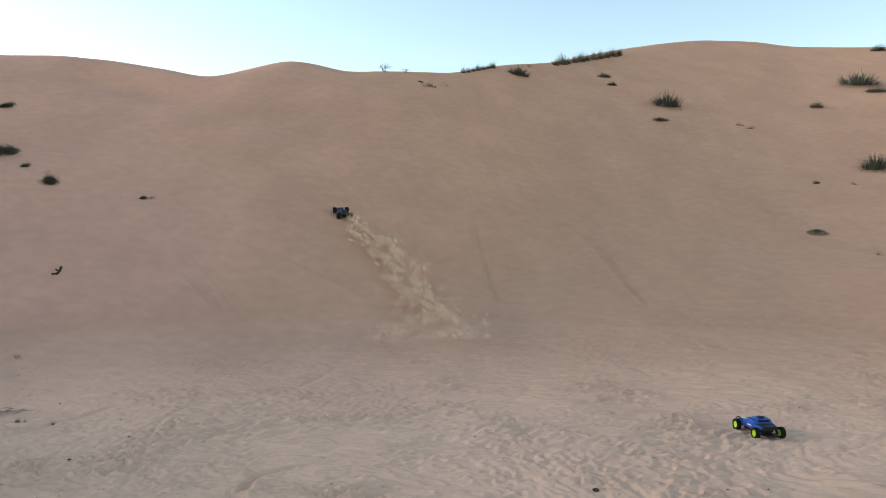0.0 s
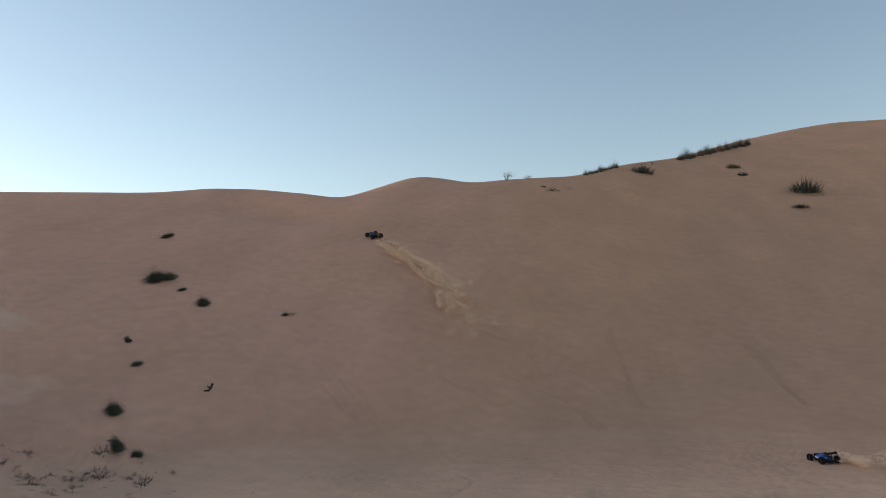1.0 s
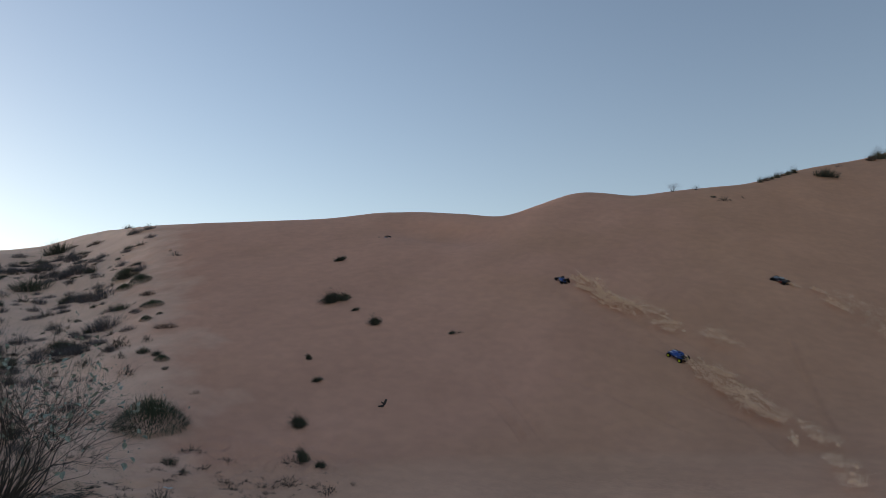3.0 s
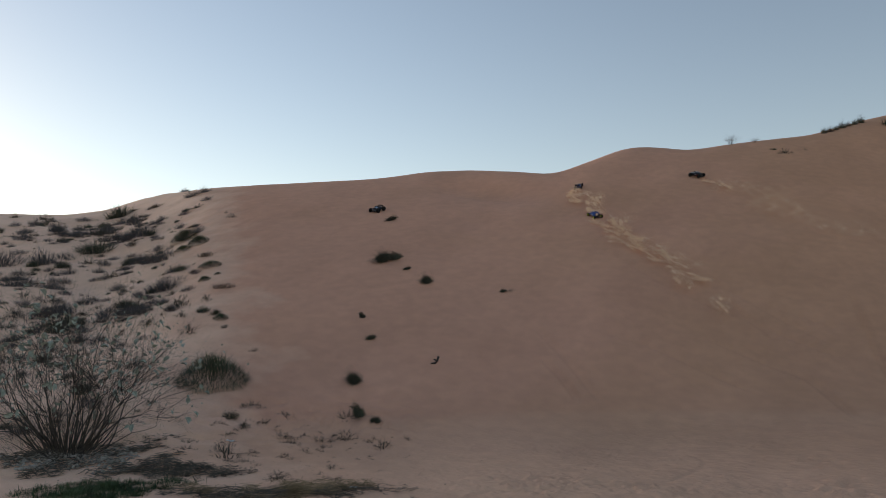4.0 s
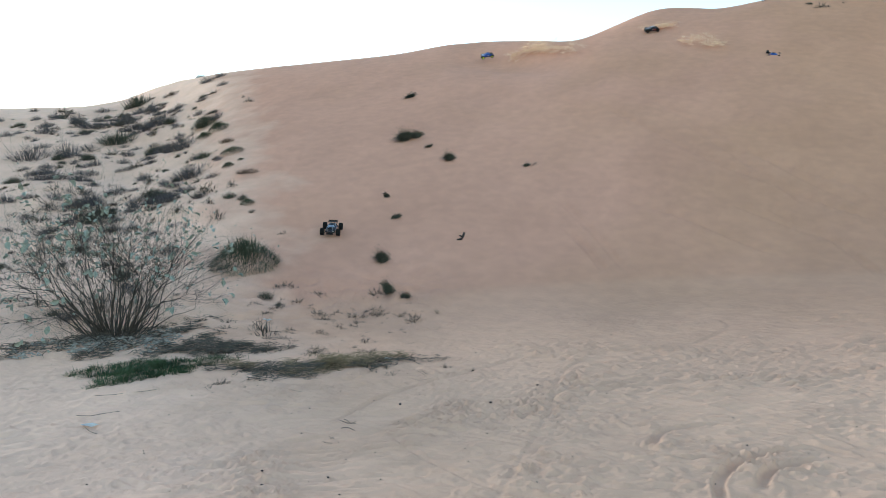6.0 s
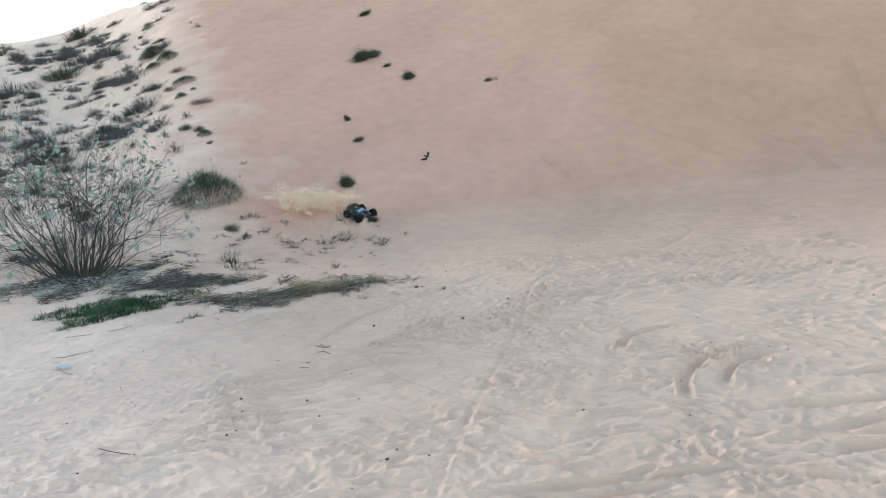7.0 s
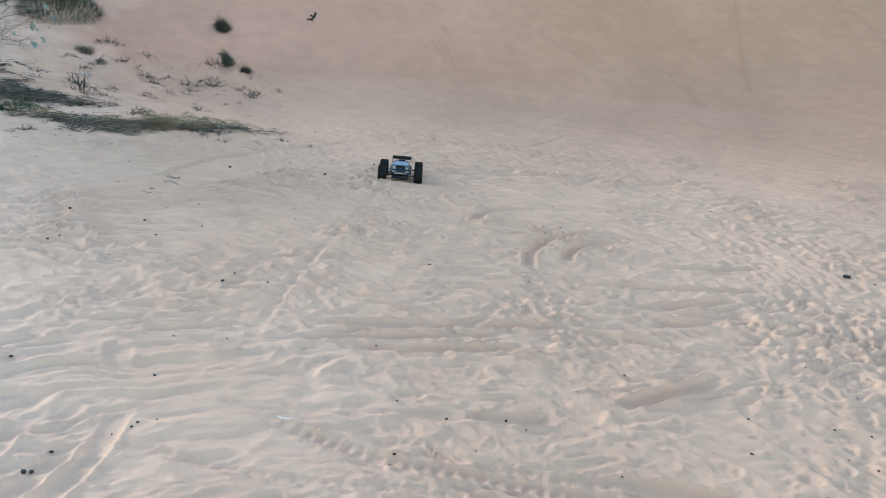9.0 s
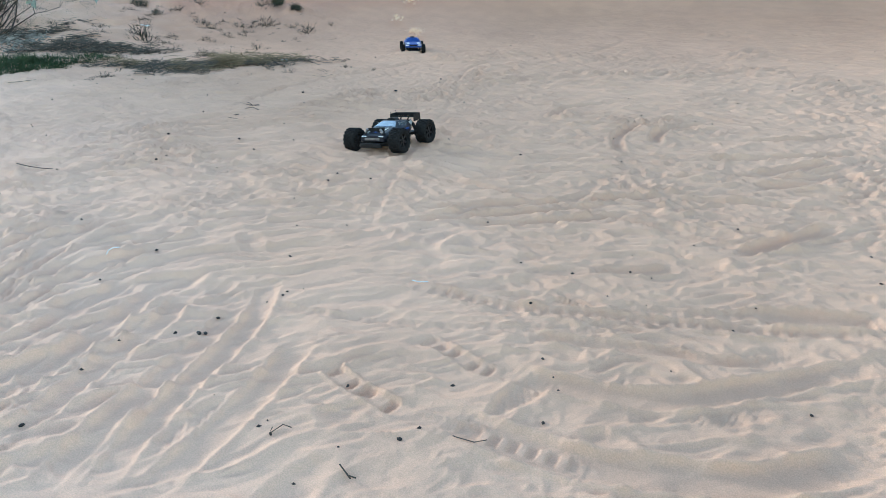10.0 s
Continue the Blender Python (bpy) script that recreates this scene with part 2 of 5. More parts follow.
def wave(x, y, size, seed):
    """Smooth noise from -1 to 1 with features of that size."""
    u, v = x / size, y / size
    i, j = np.floor(u), np.floor(v)
    a, b = u - i, v - j
    a, b = a * a * a * (a * (a * 6 - 15) + 10), b * b * b * (b * (b * 6 - 15) + 10)
    p, q = lattice(i, j, seed), lattice(i + 1, j, seed)
    r, s = lattice(i, j + 1, seed), lattice(i + 1, j + 1, seed)
    return 2 * ((p * (1 - a) + q * a) * (1 - b) + (r * (1 - a) + s * a) * b) - 1


BEARINGS = sorted(CURVE)
DEG = np.arange(-90.0, 270.01, 0.5)
TABLE = [np.interp(DEG, BEARINGS, [CURVE[k][c] for k in BEARINGS]) for c in range(4)]
for c in range(4):
    TABLE[c] = np.convolve(np.pad(TABLE[c], 2, mode="edge"), (0.15, 0.2, 0.3, 0.2, 0.15), "valid")
CREST_R = np.minimum((EYE + TABLE[2] * TABLE[0]) / np.maximum(TABLE[2] - np.tan(np.radians(TABLE[3])), 0.035), 130)
CREST_Z = EYE + CREST_R * np.tan(np.radians(TABLE[3]))


def profile(r, foot, soft, slope, crest_r, crest_z):
    up = slope * soft * np.logaddexp(0, (r - foot) / soft)
    back = crest_z - 0.22 * (r - crest_r)
    k = 1.0
    return np.maximum(-k * np.logaddexp(-up / k, -back / k), -0.5 + 0 * r)


for _ in range(6):   # settle the rounded crest onto its skyline
    rr = np.linspace(2, 140, 1400)[:, None]
    top = ((profile(rr, TABLE[0], TABLE[1], TABLE[2], CREST_R, CREST_Z) - EYE) / rr).max(0)
    CREST_Z = CREST_Z + (np.tan(np.radians(TABLE[3])) - top) * CREST_R


def height(x, y):
    """The large form of the ground: a flat sandy floor, the dune face round it, falling away behind its crest."""
    x, y = np.asarray(x, float), np.asarray(y, float)
    r = np.hypot(x, y) + 1e-6
    a = (np.degrees(np.arctan2(-x, y)) + 90) % 360 - 90
    f = [np.interp(a, DEG, c) for c in (*TABLE, CREST_R, CREST_Z)]
    z = profile(r, f[0], f[1], f[2], f[4], f[5])
    # a wind lip below the far hump, and the saddle's drift
    lip = np.exp(-((a - 23.5) / 4.5) ** 2) * np.exp(-((r - f[4] * 0.93) / 1.6) ** 2)
    z = z - 0.55 * lip
    face = 1 / (1 + np.exp(-(r - f[0]) / 1.5))
    hill = 1 / (1 + np.exp(-(a - 46.5) / 0.8)) * face
    z = z + face * (0.10 * wave(x, y, 6.0, 3) + 0.03 * wave(x, y, 1.8, 4)) * np.clip((f[4] - r) / 4, 0.15, 1)
    z = z + hill * (0.16 * wave(x, y, 2.6, 5) + 0.10 * wave(x, y, 1.1, 6)) * np.clip((f[4] - r) / 6, 0.3, 1)
    near = np.exp(-(r / 9.0) ** 2)
    z = z + 0.05 * wave(x, y, 3.5, 7) * (1 - face) + 0.03 * near * wave(x, y, 1.6, 8)
    return z


TRACKS = [  # wheel ruts in the floor: points in plan, width, depth, lugs
    ([(-0.88, 1.79), (-0.74, 1.76), (-0.58, 1.76), (-0.41, 1.78), (-0.24, 1.86), (-0.05, 1.99), (0.11, 2.11), (0.27, 2.21)], 0.1, 0.0093, 0),
    ([(-0.95, 1.47), (-0.82, 1.44), (-0.66, 1.42), (-0.51, 1.41), (-0.34, 1.44), (-0.15, 1.47), (0.02, 1.57), (0.18, 1.7)], 0.12, 0.0105, 0),
    ([(-0.94, 1.46), (-0.82, 1.44), (-0.66, 1.42), (-0.53, 1.41)], 0.055, 0.005, 0.8),
    ([(-1.4, 1.6), (-1.28, 1.53), (-1.18, 1.49), (-1.07, 1.45)], 0.065, 0.0074, 0.9),
    ([(-1.19, 1.89), (-1.05, 1.82), (-0.94, 1.77), (-0.84, 1.76)], 0.065, 0.0062, 0.7),
    ([(-1.49, 2.29), (-1.26, 2.26), (-0.97, 2.24), (-0.68, 2.28), (-0.36, 2.32), (-0.08, 2.35), (0.31, 2.43)], 0.07, 0.0081, 0.3),
    ([(-0.1, 2.46), (0.06, 2.5), (0.21, 2.52), (0.33, 2.54)], 0.12, 0.0136, 0),
    ([(-0.91, 2.01), (-0.65, 2.06), (-0.39, 2.08), (-0.18, 2.08), (0.03, 2.19)], 0.07, 0.0068, 0),
    ([(-0.57, 2.37), (-0.37, 2.4), (-0.17, 2.45), (0.02, 2.55)], 0.07, 0.0068, 0.2),
    ([(-1.93, 2.11), (-1.81, 1.83), (-1.76, 1.57), (-1.74, 1.32), (-1.71, 1.07), (-1.66, 0.88)], 0.085, 0.0056, 0),
    ([(-2.18, 1.9), (-2.1, 1.68), (-2.08, 1.4), (-2.05, 1.15), (-2.05, 0.96)], 0.09, 0.0056, 0),
    ([(-1.55, 1.71), (-1.52, 1.47), (-1.52, 1.24), (-1.53, 1.01), (-1.54, 0.92)], 0.1, 0.0056, 0),
    ([(-1.92, 1.9), (-1.87, 1.59), (-1.84, 1.28), (-1.83, 1.04), (-1.8, 0.84)], 0.085, 0.0052, 0),
    ([(-2.31, 1.96), (-2.25, 1.59), (-2.22, 1.28), (-2.22, 1.1)], 0.09, 0.0052, 0),
    ([(-2.48, 1.96), (-2.45, 1.61), (-2.5, 1.34)], 0.08, 0.0049, 0),
    ([(-0.17, 3.06), (0.05, 3.29), (0.3, 3.62)], 0.1, 0.0124, 0),
    ([(-0.06, 4.47), (0.17, 4.65), (0.45, 4.9)], 0.12, 0.0124, 0),
    ([(-0.75, 2.69), (-0.57, 2.73), (-0.4, 2.83)], 0.09, 0.0112, 0),
    ([(-1.62, 3.09), (-1.39, 3.32), (-1.13, 3.5), (-0.88, 3.79)], 0.08, 0.0099, 0.2),
    ([(-1.75, 2.94), (-1.41, 3.18), (-1.05, 3.39), (-0.77, 3.61)], 0.08, 0.0099, 0),
    ([(-0.87, 4.7), (-0.96, 5.13), (-0.88, 5.51), (-0.71, 5.84), (-0.46, 6.09)], 0.09, 0.0124, 0),
    ([(-0.69, 5.07), (-0.68, 5.38), (-0.53, 5.68), (-0.29, 5.91)], 0.09, 0.0112, 0),
    ([(-1.52, 5.64), (-1.53, 6.1), (-1.28, 6.39), (-1.0, 6.49)], 0.09, 0.0099, 0),
    ([(-0.05, 4.22), (0.12, 4.28), (0.3, 4.39)], 0.13, 0.0149, 0),
    ([(-0.26, 4.43), (0.11, 4.46), (0.54, 4.61)], 0.1, 0.0087, 0),
    ([(-0.13, 5.33), (0.27, 5.52), (0.72, 5.84)], 0.1, 0.0099, 0),
    ([(-0.4, 4.71), (0.06, 4.9), (0.63, 5.18)], 0.1, 0.0099, 0),
    ([(-3.07, 8.75), (-3.08, 7.99), (-2.61, 6.25), (-2.28, 4.66), (-2.03, 3.49), (-1.82, 2.73)], 0.065, 0.0028, 0.25),
    ([(-2.78, 9.46), (-2.13, 10.03), (-1.76, 11.89), (-2.35, 12.77)], 0.12, 0.004, 0),
    ([(-1.76, 3.16), (-1.35, 3.41), (-0.8, 3.69), (-0.39, 3.96)], 0.08, 0.0099, 0),
    ([(-1.45, 3.02), (-1.05, 3.22), (-0.63, 3.48)], 0.08, 0.0087, 0),
    ([(-4.37, 5.25), (-4.49, 6.48), (-4.22, 7.73), (-3.88, 8.89)], 0.09, 0.0074, 0),
    ([(-0.58, 3.81), (-0.16, 3.85), (0.44, 3.87)], 0.09, 0.0087, 0.3),
    # long diagonal tracks across the face of the dune
    ([(-6.55, 22.45), (-4.32, 21.0), (-1.66, 19.7), (0.52, 18.74)], 0.2, 0.0306, 0),
    ([(-3.61, 21.32), (-1.72, 20.76), (0.58, 20.02)], 0.2, 0.0306, 0),
    ([(-5.75, 15.93), (-5.03, 15.31), (-4.47, 14.63)], 0.2, 0.0306, 0),
    ([(-4.41, 22.37), (-2.38, 20.56), (-0.78, 18.89)], 0.2, 0.0255, 0),
    ([(-1.73, 26.47), (-0.27, 25.78), (0.87, 25.31)], 0.2, 0.0306, 0),
    ([(-2.58, 18.63), (-0.76, 17.81), (0.44, 17.18)], 0.2, 0.0255, 0),
    ([(-5.03, 17.66), (-3.3, 17.55), (-1.26, 16.63)], 0.2, 0.0255, 0),
    ([(-16.47, 18.39), (-13.94, 15.86), (-12.52, 13.89)], 0.2, 0.005, 0),
    ([(-5.66, 23.57), (-2.91, 21.59), (-0.8, 20.0), (0.45, 19.21)], 0.2, 0.0275, 0),
    ([(-6.26, 17.04), (-5.12, 16.02), (-4.08, 14.88)], 0.2, 0.0235, 0),
    ([(-15.26, 18.65), (-12.49, 14.72), (-9.99, 12.07)], 0.2, 0.005, 0),
    ([(-1.82, 18.69), (-0.31, 17.55), (0.52, 15.86)], 0.2, 0.0235, 0),
    ([(1.47, 25.84), (3.28, 24.2), (4.58, 22.15), (4.98, 17.42)], 0.2, 0.0275, 0),
    ([(2.1, 15.12), (2.84, 15.28), (3.49, 15.02)], 0.2, 0.0275, 0),
    ([(0.77, 22.15), (1.03, 20.16), (1.33, 17.48)], 0.2, 0.0275, 0),
]


def spline(points, step=0.025):
    """Points along a smooth curve through the given ones."""
    p = np.array([points[0], *points, points[-1]], float)
    out = []
    for i in range(1, len(p) - 2):
        count = max(2, int(np.hypot(*(p[i + 1] - p[i])) / step))
        t = np.linspace(0, 1, count, endpoint=False)[:, None]
        out.append(0.5 * (2 * p[i] + (p[i + 1] - p[i - 1]) * t + (2 * p[i - 1] - 5 * p[i] + 4 * p[i + 1] - p[i + 2]) * t ** 2 + (3 * p[i] - p[i - 1] - 3 * p[i + 1] + p[i + 2]) * t ** 3))
    return np.concatenate(out + [p[-1:]])


def relief(x, y):
    """Trampled sand: ridges, wind ripples, footprints and wheel ruts."""
    x, y = np.asarray(x, float), np.asarray(y, float)
    r = np.hypot(x, y) + 1e-6
    a = (np.degrees(np.arctan2(-x, y)) + 90) % 360 - 90
    foot = np.interp(a, DEG, TABLE[0])
    flat = 1 / (1 + np.exp((r - foot + 1.2) / 0.9))
    wx, wy = x + 0.10 * wave(x, y, 0.5, 21) + 0.03 * wave(x, y, 0.16, 31), y + 0.10 * wave(x, y, 0.5, 22) + 0.03 * wave(x, y, 0.16, 32)
    turn = 0.36 + 0.35 * wave(x, y, 2.4, 33) + 0.5 * np.exp(-((x + 2.3) / 0.8) ** 2 - ((y - 1.6) / 0.9) ** 2)   # the ridges run across the floor, turning slowly
    along, across = wx * np.cos(turn) + wy * np.sin(turn), wy * np.cos(turn) - wx * np.sin(turn)

    def crest(size, seed, long):
        """Sharp-crested little ridges with rounded troughs."""
        u = along / long
        n = wave(u, across, size, seed) + wave(0.8 * u - 0.6 * across + 3.7, 0.6 * u + 0.8 * across, size * 0.9, seed + 50)
        return (1 - np.minimum(np.abs(n) * 1.25, 1)) ** 1.25

    patch = np.clip(0.62 + 0.75 * wave(x, y, 0.7, 23), 0.6, 1.2)
    amount = patch * np.interp(r, [1.2, 2.3, 3.2, 6.0, 12.0], [1.0, 1.3, 1.75, 2.1, 2.1])
    z = flat * amount * (0.012 * crest(0.105, 24, 2.0) + 0.014 * crest(0.058, 36, 2.0) * (0.4 + 0.6 * np.clip(wave(x, y, 0.45, 37) + 0.6, 0, 1)) + 0.006 * crest(0.032, 25, 1.8))
    z = z + flat * (0.008 * wave(x, y, 0.33, 26) + 0.0016 * wave(x, y, 0.03, 38))
    z = z + (1 - flat) * (0.006 * wave(x, y, 0.9, 28) + 0.0015 * wave(x, y, 0.25, 29))
    skirt = np.exp(-((r - foot - 0.6) / 1.3) ** 2) * np.clip((a - 26) / 6, 0, 1)      # trodden, lumpy sand where the face runs out
    z = z + skirt * (0.05 * wave(x, y, 0.30, 41) + 0.06 * crest(0.2, 42, 1.6) + 0.03 * crest(0.11, 43, 1.6))
    rng = np.random.RandomState(5)
    hit = lambda px, py, reach: np.where((np.abs(x - px) < reach) & (np.abs(y - py) < reach))[0]
    x, y, z = np.atleast_1d(x).astype(float), np.atleast_1d(y).astype(float), np.atleast_1d(z).astype(float)
    if x.size > 1000:
        for px, py, turn in ((-2.32, 1.24, 0.9), (-0.78, 1.66, 1.2), (-0.21, 1.76, 0.5), (-0.30, 2.86, 1.0), (-0.86, 2.62, 0.3), (-1.6, 1.2, 1.4), (-0.1, 2.14, 0.8), (-1.95, 2.75, 0.2)):   # clear prints of patterned soles
            i = hit(px, py, 0.3)
            u = (x[i] - px) * np.cos(turn) + (y[i] - py) * np.sin(turn)
            v = -(x[i] - px) * np.sin(turn) + (y[i] - py) * np.cos(turn)
            q = (u / 0.14) ** 2 + (v / (0.048 + 0.1 * u)) ** 2
            inside = np.exp(-q ** 3)
            z[i] = z[i] * (1 - 0.85 * inside) + inside * (-0.003 + 0.0018 * np.sign(np.sin(u * 2 * np.pi / 0.033) * np.sin(v * 2 * np.pi / 0.03))) + 0.003 * np.exp(-((np.sqrt(q) - 1.2) / 0.2) ** 2)
        for _ in range(80):   # footprints and scuffs
            d, b = 1.4 + 11 * rng.rand() ** 1.3, np.radians(rng.uniform(-36, 62))
            px, py, turn, deep = -d * np.sin(b), d * np.cos(b), rng.uniform(0, 6.28), rng.uniform(0.004, 0.010)
            i = hit(px, py, 0.4)
            u = (x[i] - px) * np.cos(turn) + (y[i] - py) * np.sin(turn)
            v = -(x[i] - px) * np.sin(turn) + (y[i] - py) * np.cos(turn)
            q = (u / 0.12) ** 2 + (v / 0.05) ** 2
            z[i] += deep * (-np.exp(-q * q) + 0.55 * np.exp(-((np.sqrt(q) - 1.35) / 0.3) ** 2))
        loops = []
        for _ in range(12):    # older, half-blown wheel tracks that cross the floor in wide arcs
            d, b, way = 1.3 + 9.5 * rng.rand() ** 1.4, np.radians(rng.uniform(-34, 50)), rng.choice((-0.25, 0.0, 0.25, 2.9)) + rng.normal(0, 0.12)
            pts, bend = [(-d * np.sin(b), d * np.cos(b))], rng.normal(0, 0.06)
            for _ in range(6):
                pts.append((pts[-1][0] + 0.42 * np.cos(way), pts[-1][1] + 0.42 * np.sin(way)))
                way += bend
            loops.append((pts, rng.uniform(0.045, 0.065), rng.uniform(0.003, 0.006), rng.choice((0.0, 0.1, 0.3))))
        for points, width, deep, lugs in loops + TRACKS:
            line = spline(points)
            run = np.concatenate([[0], np.cumsum(np.hypot(*np.diff(line, axis=0).T))])
            lo, hi = line.min(0) - 0.5, line.max(0) + 0.5
            i = np.where((x > lo[0]) & (x < hi[0]) & (y > lo[1]) & (y < hi[1]))[0]
            best, at = np.full(i.size, 9.0), np.zeros(i.size)
            for k in range(len(line)):
                d = np.hypot(x[i] - line[k, 0], y[i] - line[k, 1])
                m = d < best
                best[m], at[m] = d[m], run[k]
            ok = best < 0.45
            i, best, at = i[ok], best[ok], at[ok]
            fade = min(0.4, 0.15 * run[-1])
            ends = np.clip(at / fade, 0, 1) * np.clip((run[-1] - at) / fade, 0, 1)
            q = best / (width / 2)
            rut = -(1 - 0.6 * lugs) * np.exp(-q ** 4) + 0.85 * np.exp(-((q - 1.22) / 0.22) ** 2)
            tread = lugs * 0.8 * np.sign(np.sin(at * 2 * np.pi / 0.055)) * np.exp(-q ** 6)
            z[i] = z[i] * (1 - min(0.8, deep * 110) * np.exp(-q ** 4) * ends) + 1.5 * deep * (rut + tread) * ends
    trod = 0.15 + 0.85 * np.clip((a + 45) / 7, 0, 1) * np.clip((75 - a) / 8, 0, 1)      # fewer feet have crossed the sand on the other sides
    return z * trod * np.clip((np.hypot(x, y) - 0.5) / 0.4, 0, 1)
# ---- end of terrain ----


def ground(x, y):
    return float(height(x, y)) + float(relief(np.array([x]), np.array([y]))[0])


def slope_frame(x, y, heading=0.0):
    """A rotation that lies on the ground with +y along the heading (degrees to the left of +y)."""
    e = 0.15
    gx = (float(height(x + e, y)) - float(height(x - e, y))) / (2 * e)
    gy = (float(height(x, y + e)) - float(height(x, y - e))) / (2 * e)
    up = Vector((-gx, -gy, 1)).normalized()
    ahead = Vector((-math.sin(radians(heading)), math.cos(radians(heading)), 0))
    side = ahead.cross(up).normalized()
    ahead = up.cross(side)
    return Matrix((side, ahead, up)).transposed().to_4x4()


def part(name, bm, mat, parent=None, label="", smooth=False):
    """Links a bmesh as one mesh object, under a thing or a part."""
    me = bpy.data.meshes.new(name)
    bm.to_mesh(me)
    bm.free()
    me.materials.append(mat)
    if smooth:
        for p in me.polygons:
            p.use_smooth = True
    ob = new(name, me)
    if parent:
        ob.parent = parent
    if label:
        ob["label"] = label
    return ob


def mesh_part(name, verts, faces, mat, parent=None, label="", smooth=False):
    me = bpy.data.meshes.new(name)
    me.from_pydata(verts, [], faces)
    me.materials.append(mat)
    if smooth:
        me.polygons.foreach_set("use_smooth", [True] * len(me.polygons))
    ob = new(name, me)
    if parent:
        ob.parent = parent
    if label:
        ob["label"] = label
    return ob


def build_ground():
    az = np.radians(np.concatenate([np.arange(-37, 66, 0.19), np.arange(66, 323, 3.0)]))
    rad = np.concatenate([[0.25, 0.5, 0.75], np.exp(np.arange(0.0, np.log(13), 0.0045)), np.exp(np.arange(np.log(13), np.log(32), 0.0055)), np.exp(np.arange(np.log(32), np.log(85), 0.011)), 85 * 1.13 ** np.arange(0.5, 26)])
    A, R = np.meshgrid(az, rad)
    x, y = (-R * np.sin(A)).ravel(), (R * np.cos(A)).ravel()
    z = height(x, y) + relief(x, y)
    z = z * np.clip(1.4 - R.ravel() / 900, 0, 1)
    na, nr = len(az), len(rad)
    i, j = np.meshgrid(np.arange(na), np.arange(nr - 1))
    k = (i + 1) % na
    quads = np.stack([j * na + i, (j + 1) * na + i, (j + 1) * na + k, j * na + k], -1).reshape(-1, 4)[:, ::-1]
    co = np.vstack([np.stack([x, y, z], 1), [[0, 0, z[:na].mean()]]])
    me = bpy.data.meshes.new("ground")
    centre = len(co) - 1
    tris = [(centre, int((q + 1) % na), int(q)) for q in range(na)]
    me.vertices.add(len(co))
    me.vertices.foreach_set("co", co.ravel())
    loops = np.concatenate([quads.ravel(), np.array(tris).ravel()])
    me.loops.add(len(loops))
    me.loops.foreach_set("vertex_index", loops)
    starts = np.concatenate([np.arange(len(quads)) * 4, len(quads) * 4 + np.arange(na) * 3])
    me.polygons.add(len(starts))
    me.polygons.foreach_set("loop_start", starts)
    me.update(calc_edges=True)
    me.polygons.foreach_set("use_smooth", [True] * len(me.polygons))
    me.materials.append(SAND)
    return tagged(new("ground", me), "trampled pale sand floor rising into a smooth dune face", "sand dune", kind="structure")


build_ground()


# ---- the model cars ----
def box_loft(stations, bevel=0.0):
    """A closed shell through cross-sections (y, half width low, half width high, z low, z high)."""
    bm = bmesh.new()
    rings = []
    for y, a, b, lo, hi in stations:
        mid = lo + (hi - lo) * 0.55
        rings.append([bm.verts.new(p) for p in ((-a, y, lo), (-a * 1.04, y, mid), (-b, y, hi - (hi - lo) * 0.08), (-b * 0.82, y, hi), (b * 0.82, y, hi), (b, y, hi - (hi - lo) * 0.08), (a * 1.04, y, mid), (a, y, lo))])
    for p, q in zip(rings, rings[1:]):
        for i in range(8):
            bm.faces.new((p[i], p[(i + 1) % 8], q[(i + 1) % 8], q[i]))
    bm.faces.new(rings[0][::-1])
    bm.faces.new(rings[-1])
    bmesh.ops.recalc_face_normals(bm, faces=bm.faces)
    if bevel:
        bmesh.ops.bevel(bm, geom=[e for e in bm.edges if e.calc_face_angle(0) > 0.5], offset=bevel, segments=2, affect="EDGES")
    return bm


def bar(points, radius, sides=6):
    """A rod through points."""
    bm = bmesh.new()
    rings = []
    for i, p in enumerate(points):
        p = Vector(p)
        d = (Vector(points[min(i + 1, len(points) - 1)]) - Vector(points[max(i - 1, 0)])).normalized()
        s = d.orthogonal().normalized()
        u = d.cross(s)
        rings.append([bm.verts.new(p + radius * (math.cos(k * 6.2832 / sides) * s + math.sin(k * 6.2832 / sides) * u)) for k in range(sides)])
    for p, q in zip(rings, rings[1:]):
        for k in range(sides):
            bm.faces.new((p[k], p[(k + 1) % sides], q[(k + 1) % sides], q[k]))
    bm.faces.new(rings[0][::-1])
    bm.faces.new(rings[-1])
    bmesh.ops.recalc_face_normals(bm, faces=bm.faces)
    return bm


def block(cx, cy, cz, sx, sy, sz, bevel=0.003, tilt=0.0):
    bm = bmesh.new()
    bmesh.ops.create_cube(bm, size=1, matrix=pose(cx, cy, cz, tilt) @ Matrix.Diagonal((sx, sy, sz, 1)))
    if bevel:
        bmesh.ops.bevel(bm, geom=bm.edges[:], offset=min(bevel, sx / 3, sy / 3, sz / 3), segments=2, affect="EDGES")
    return bm


def lathe(profile_points, sides=28):
    """A ring about the x axis from (x, radius) points."""
    bm = bmesh.new()
    rings = [[bm.verts.new((x, r * math.cos(a), r * math.sin(a))) for a in (k * 6.28319 / sides for k in range(sides))] for x, r in profile_points]
    n = len(rings)
    for i in range(n):
        p, q = rings[i], rings[(i + 1) % n]
        for k in range(sides):
            bm.faces.new((p[k], p[(k + 1) % sides], q[(k + 1) % sides], q[k]))
    bmesh.ops.recalc_face_normals(bm, faces=bm.faces)
    return bm


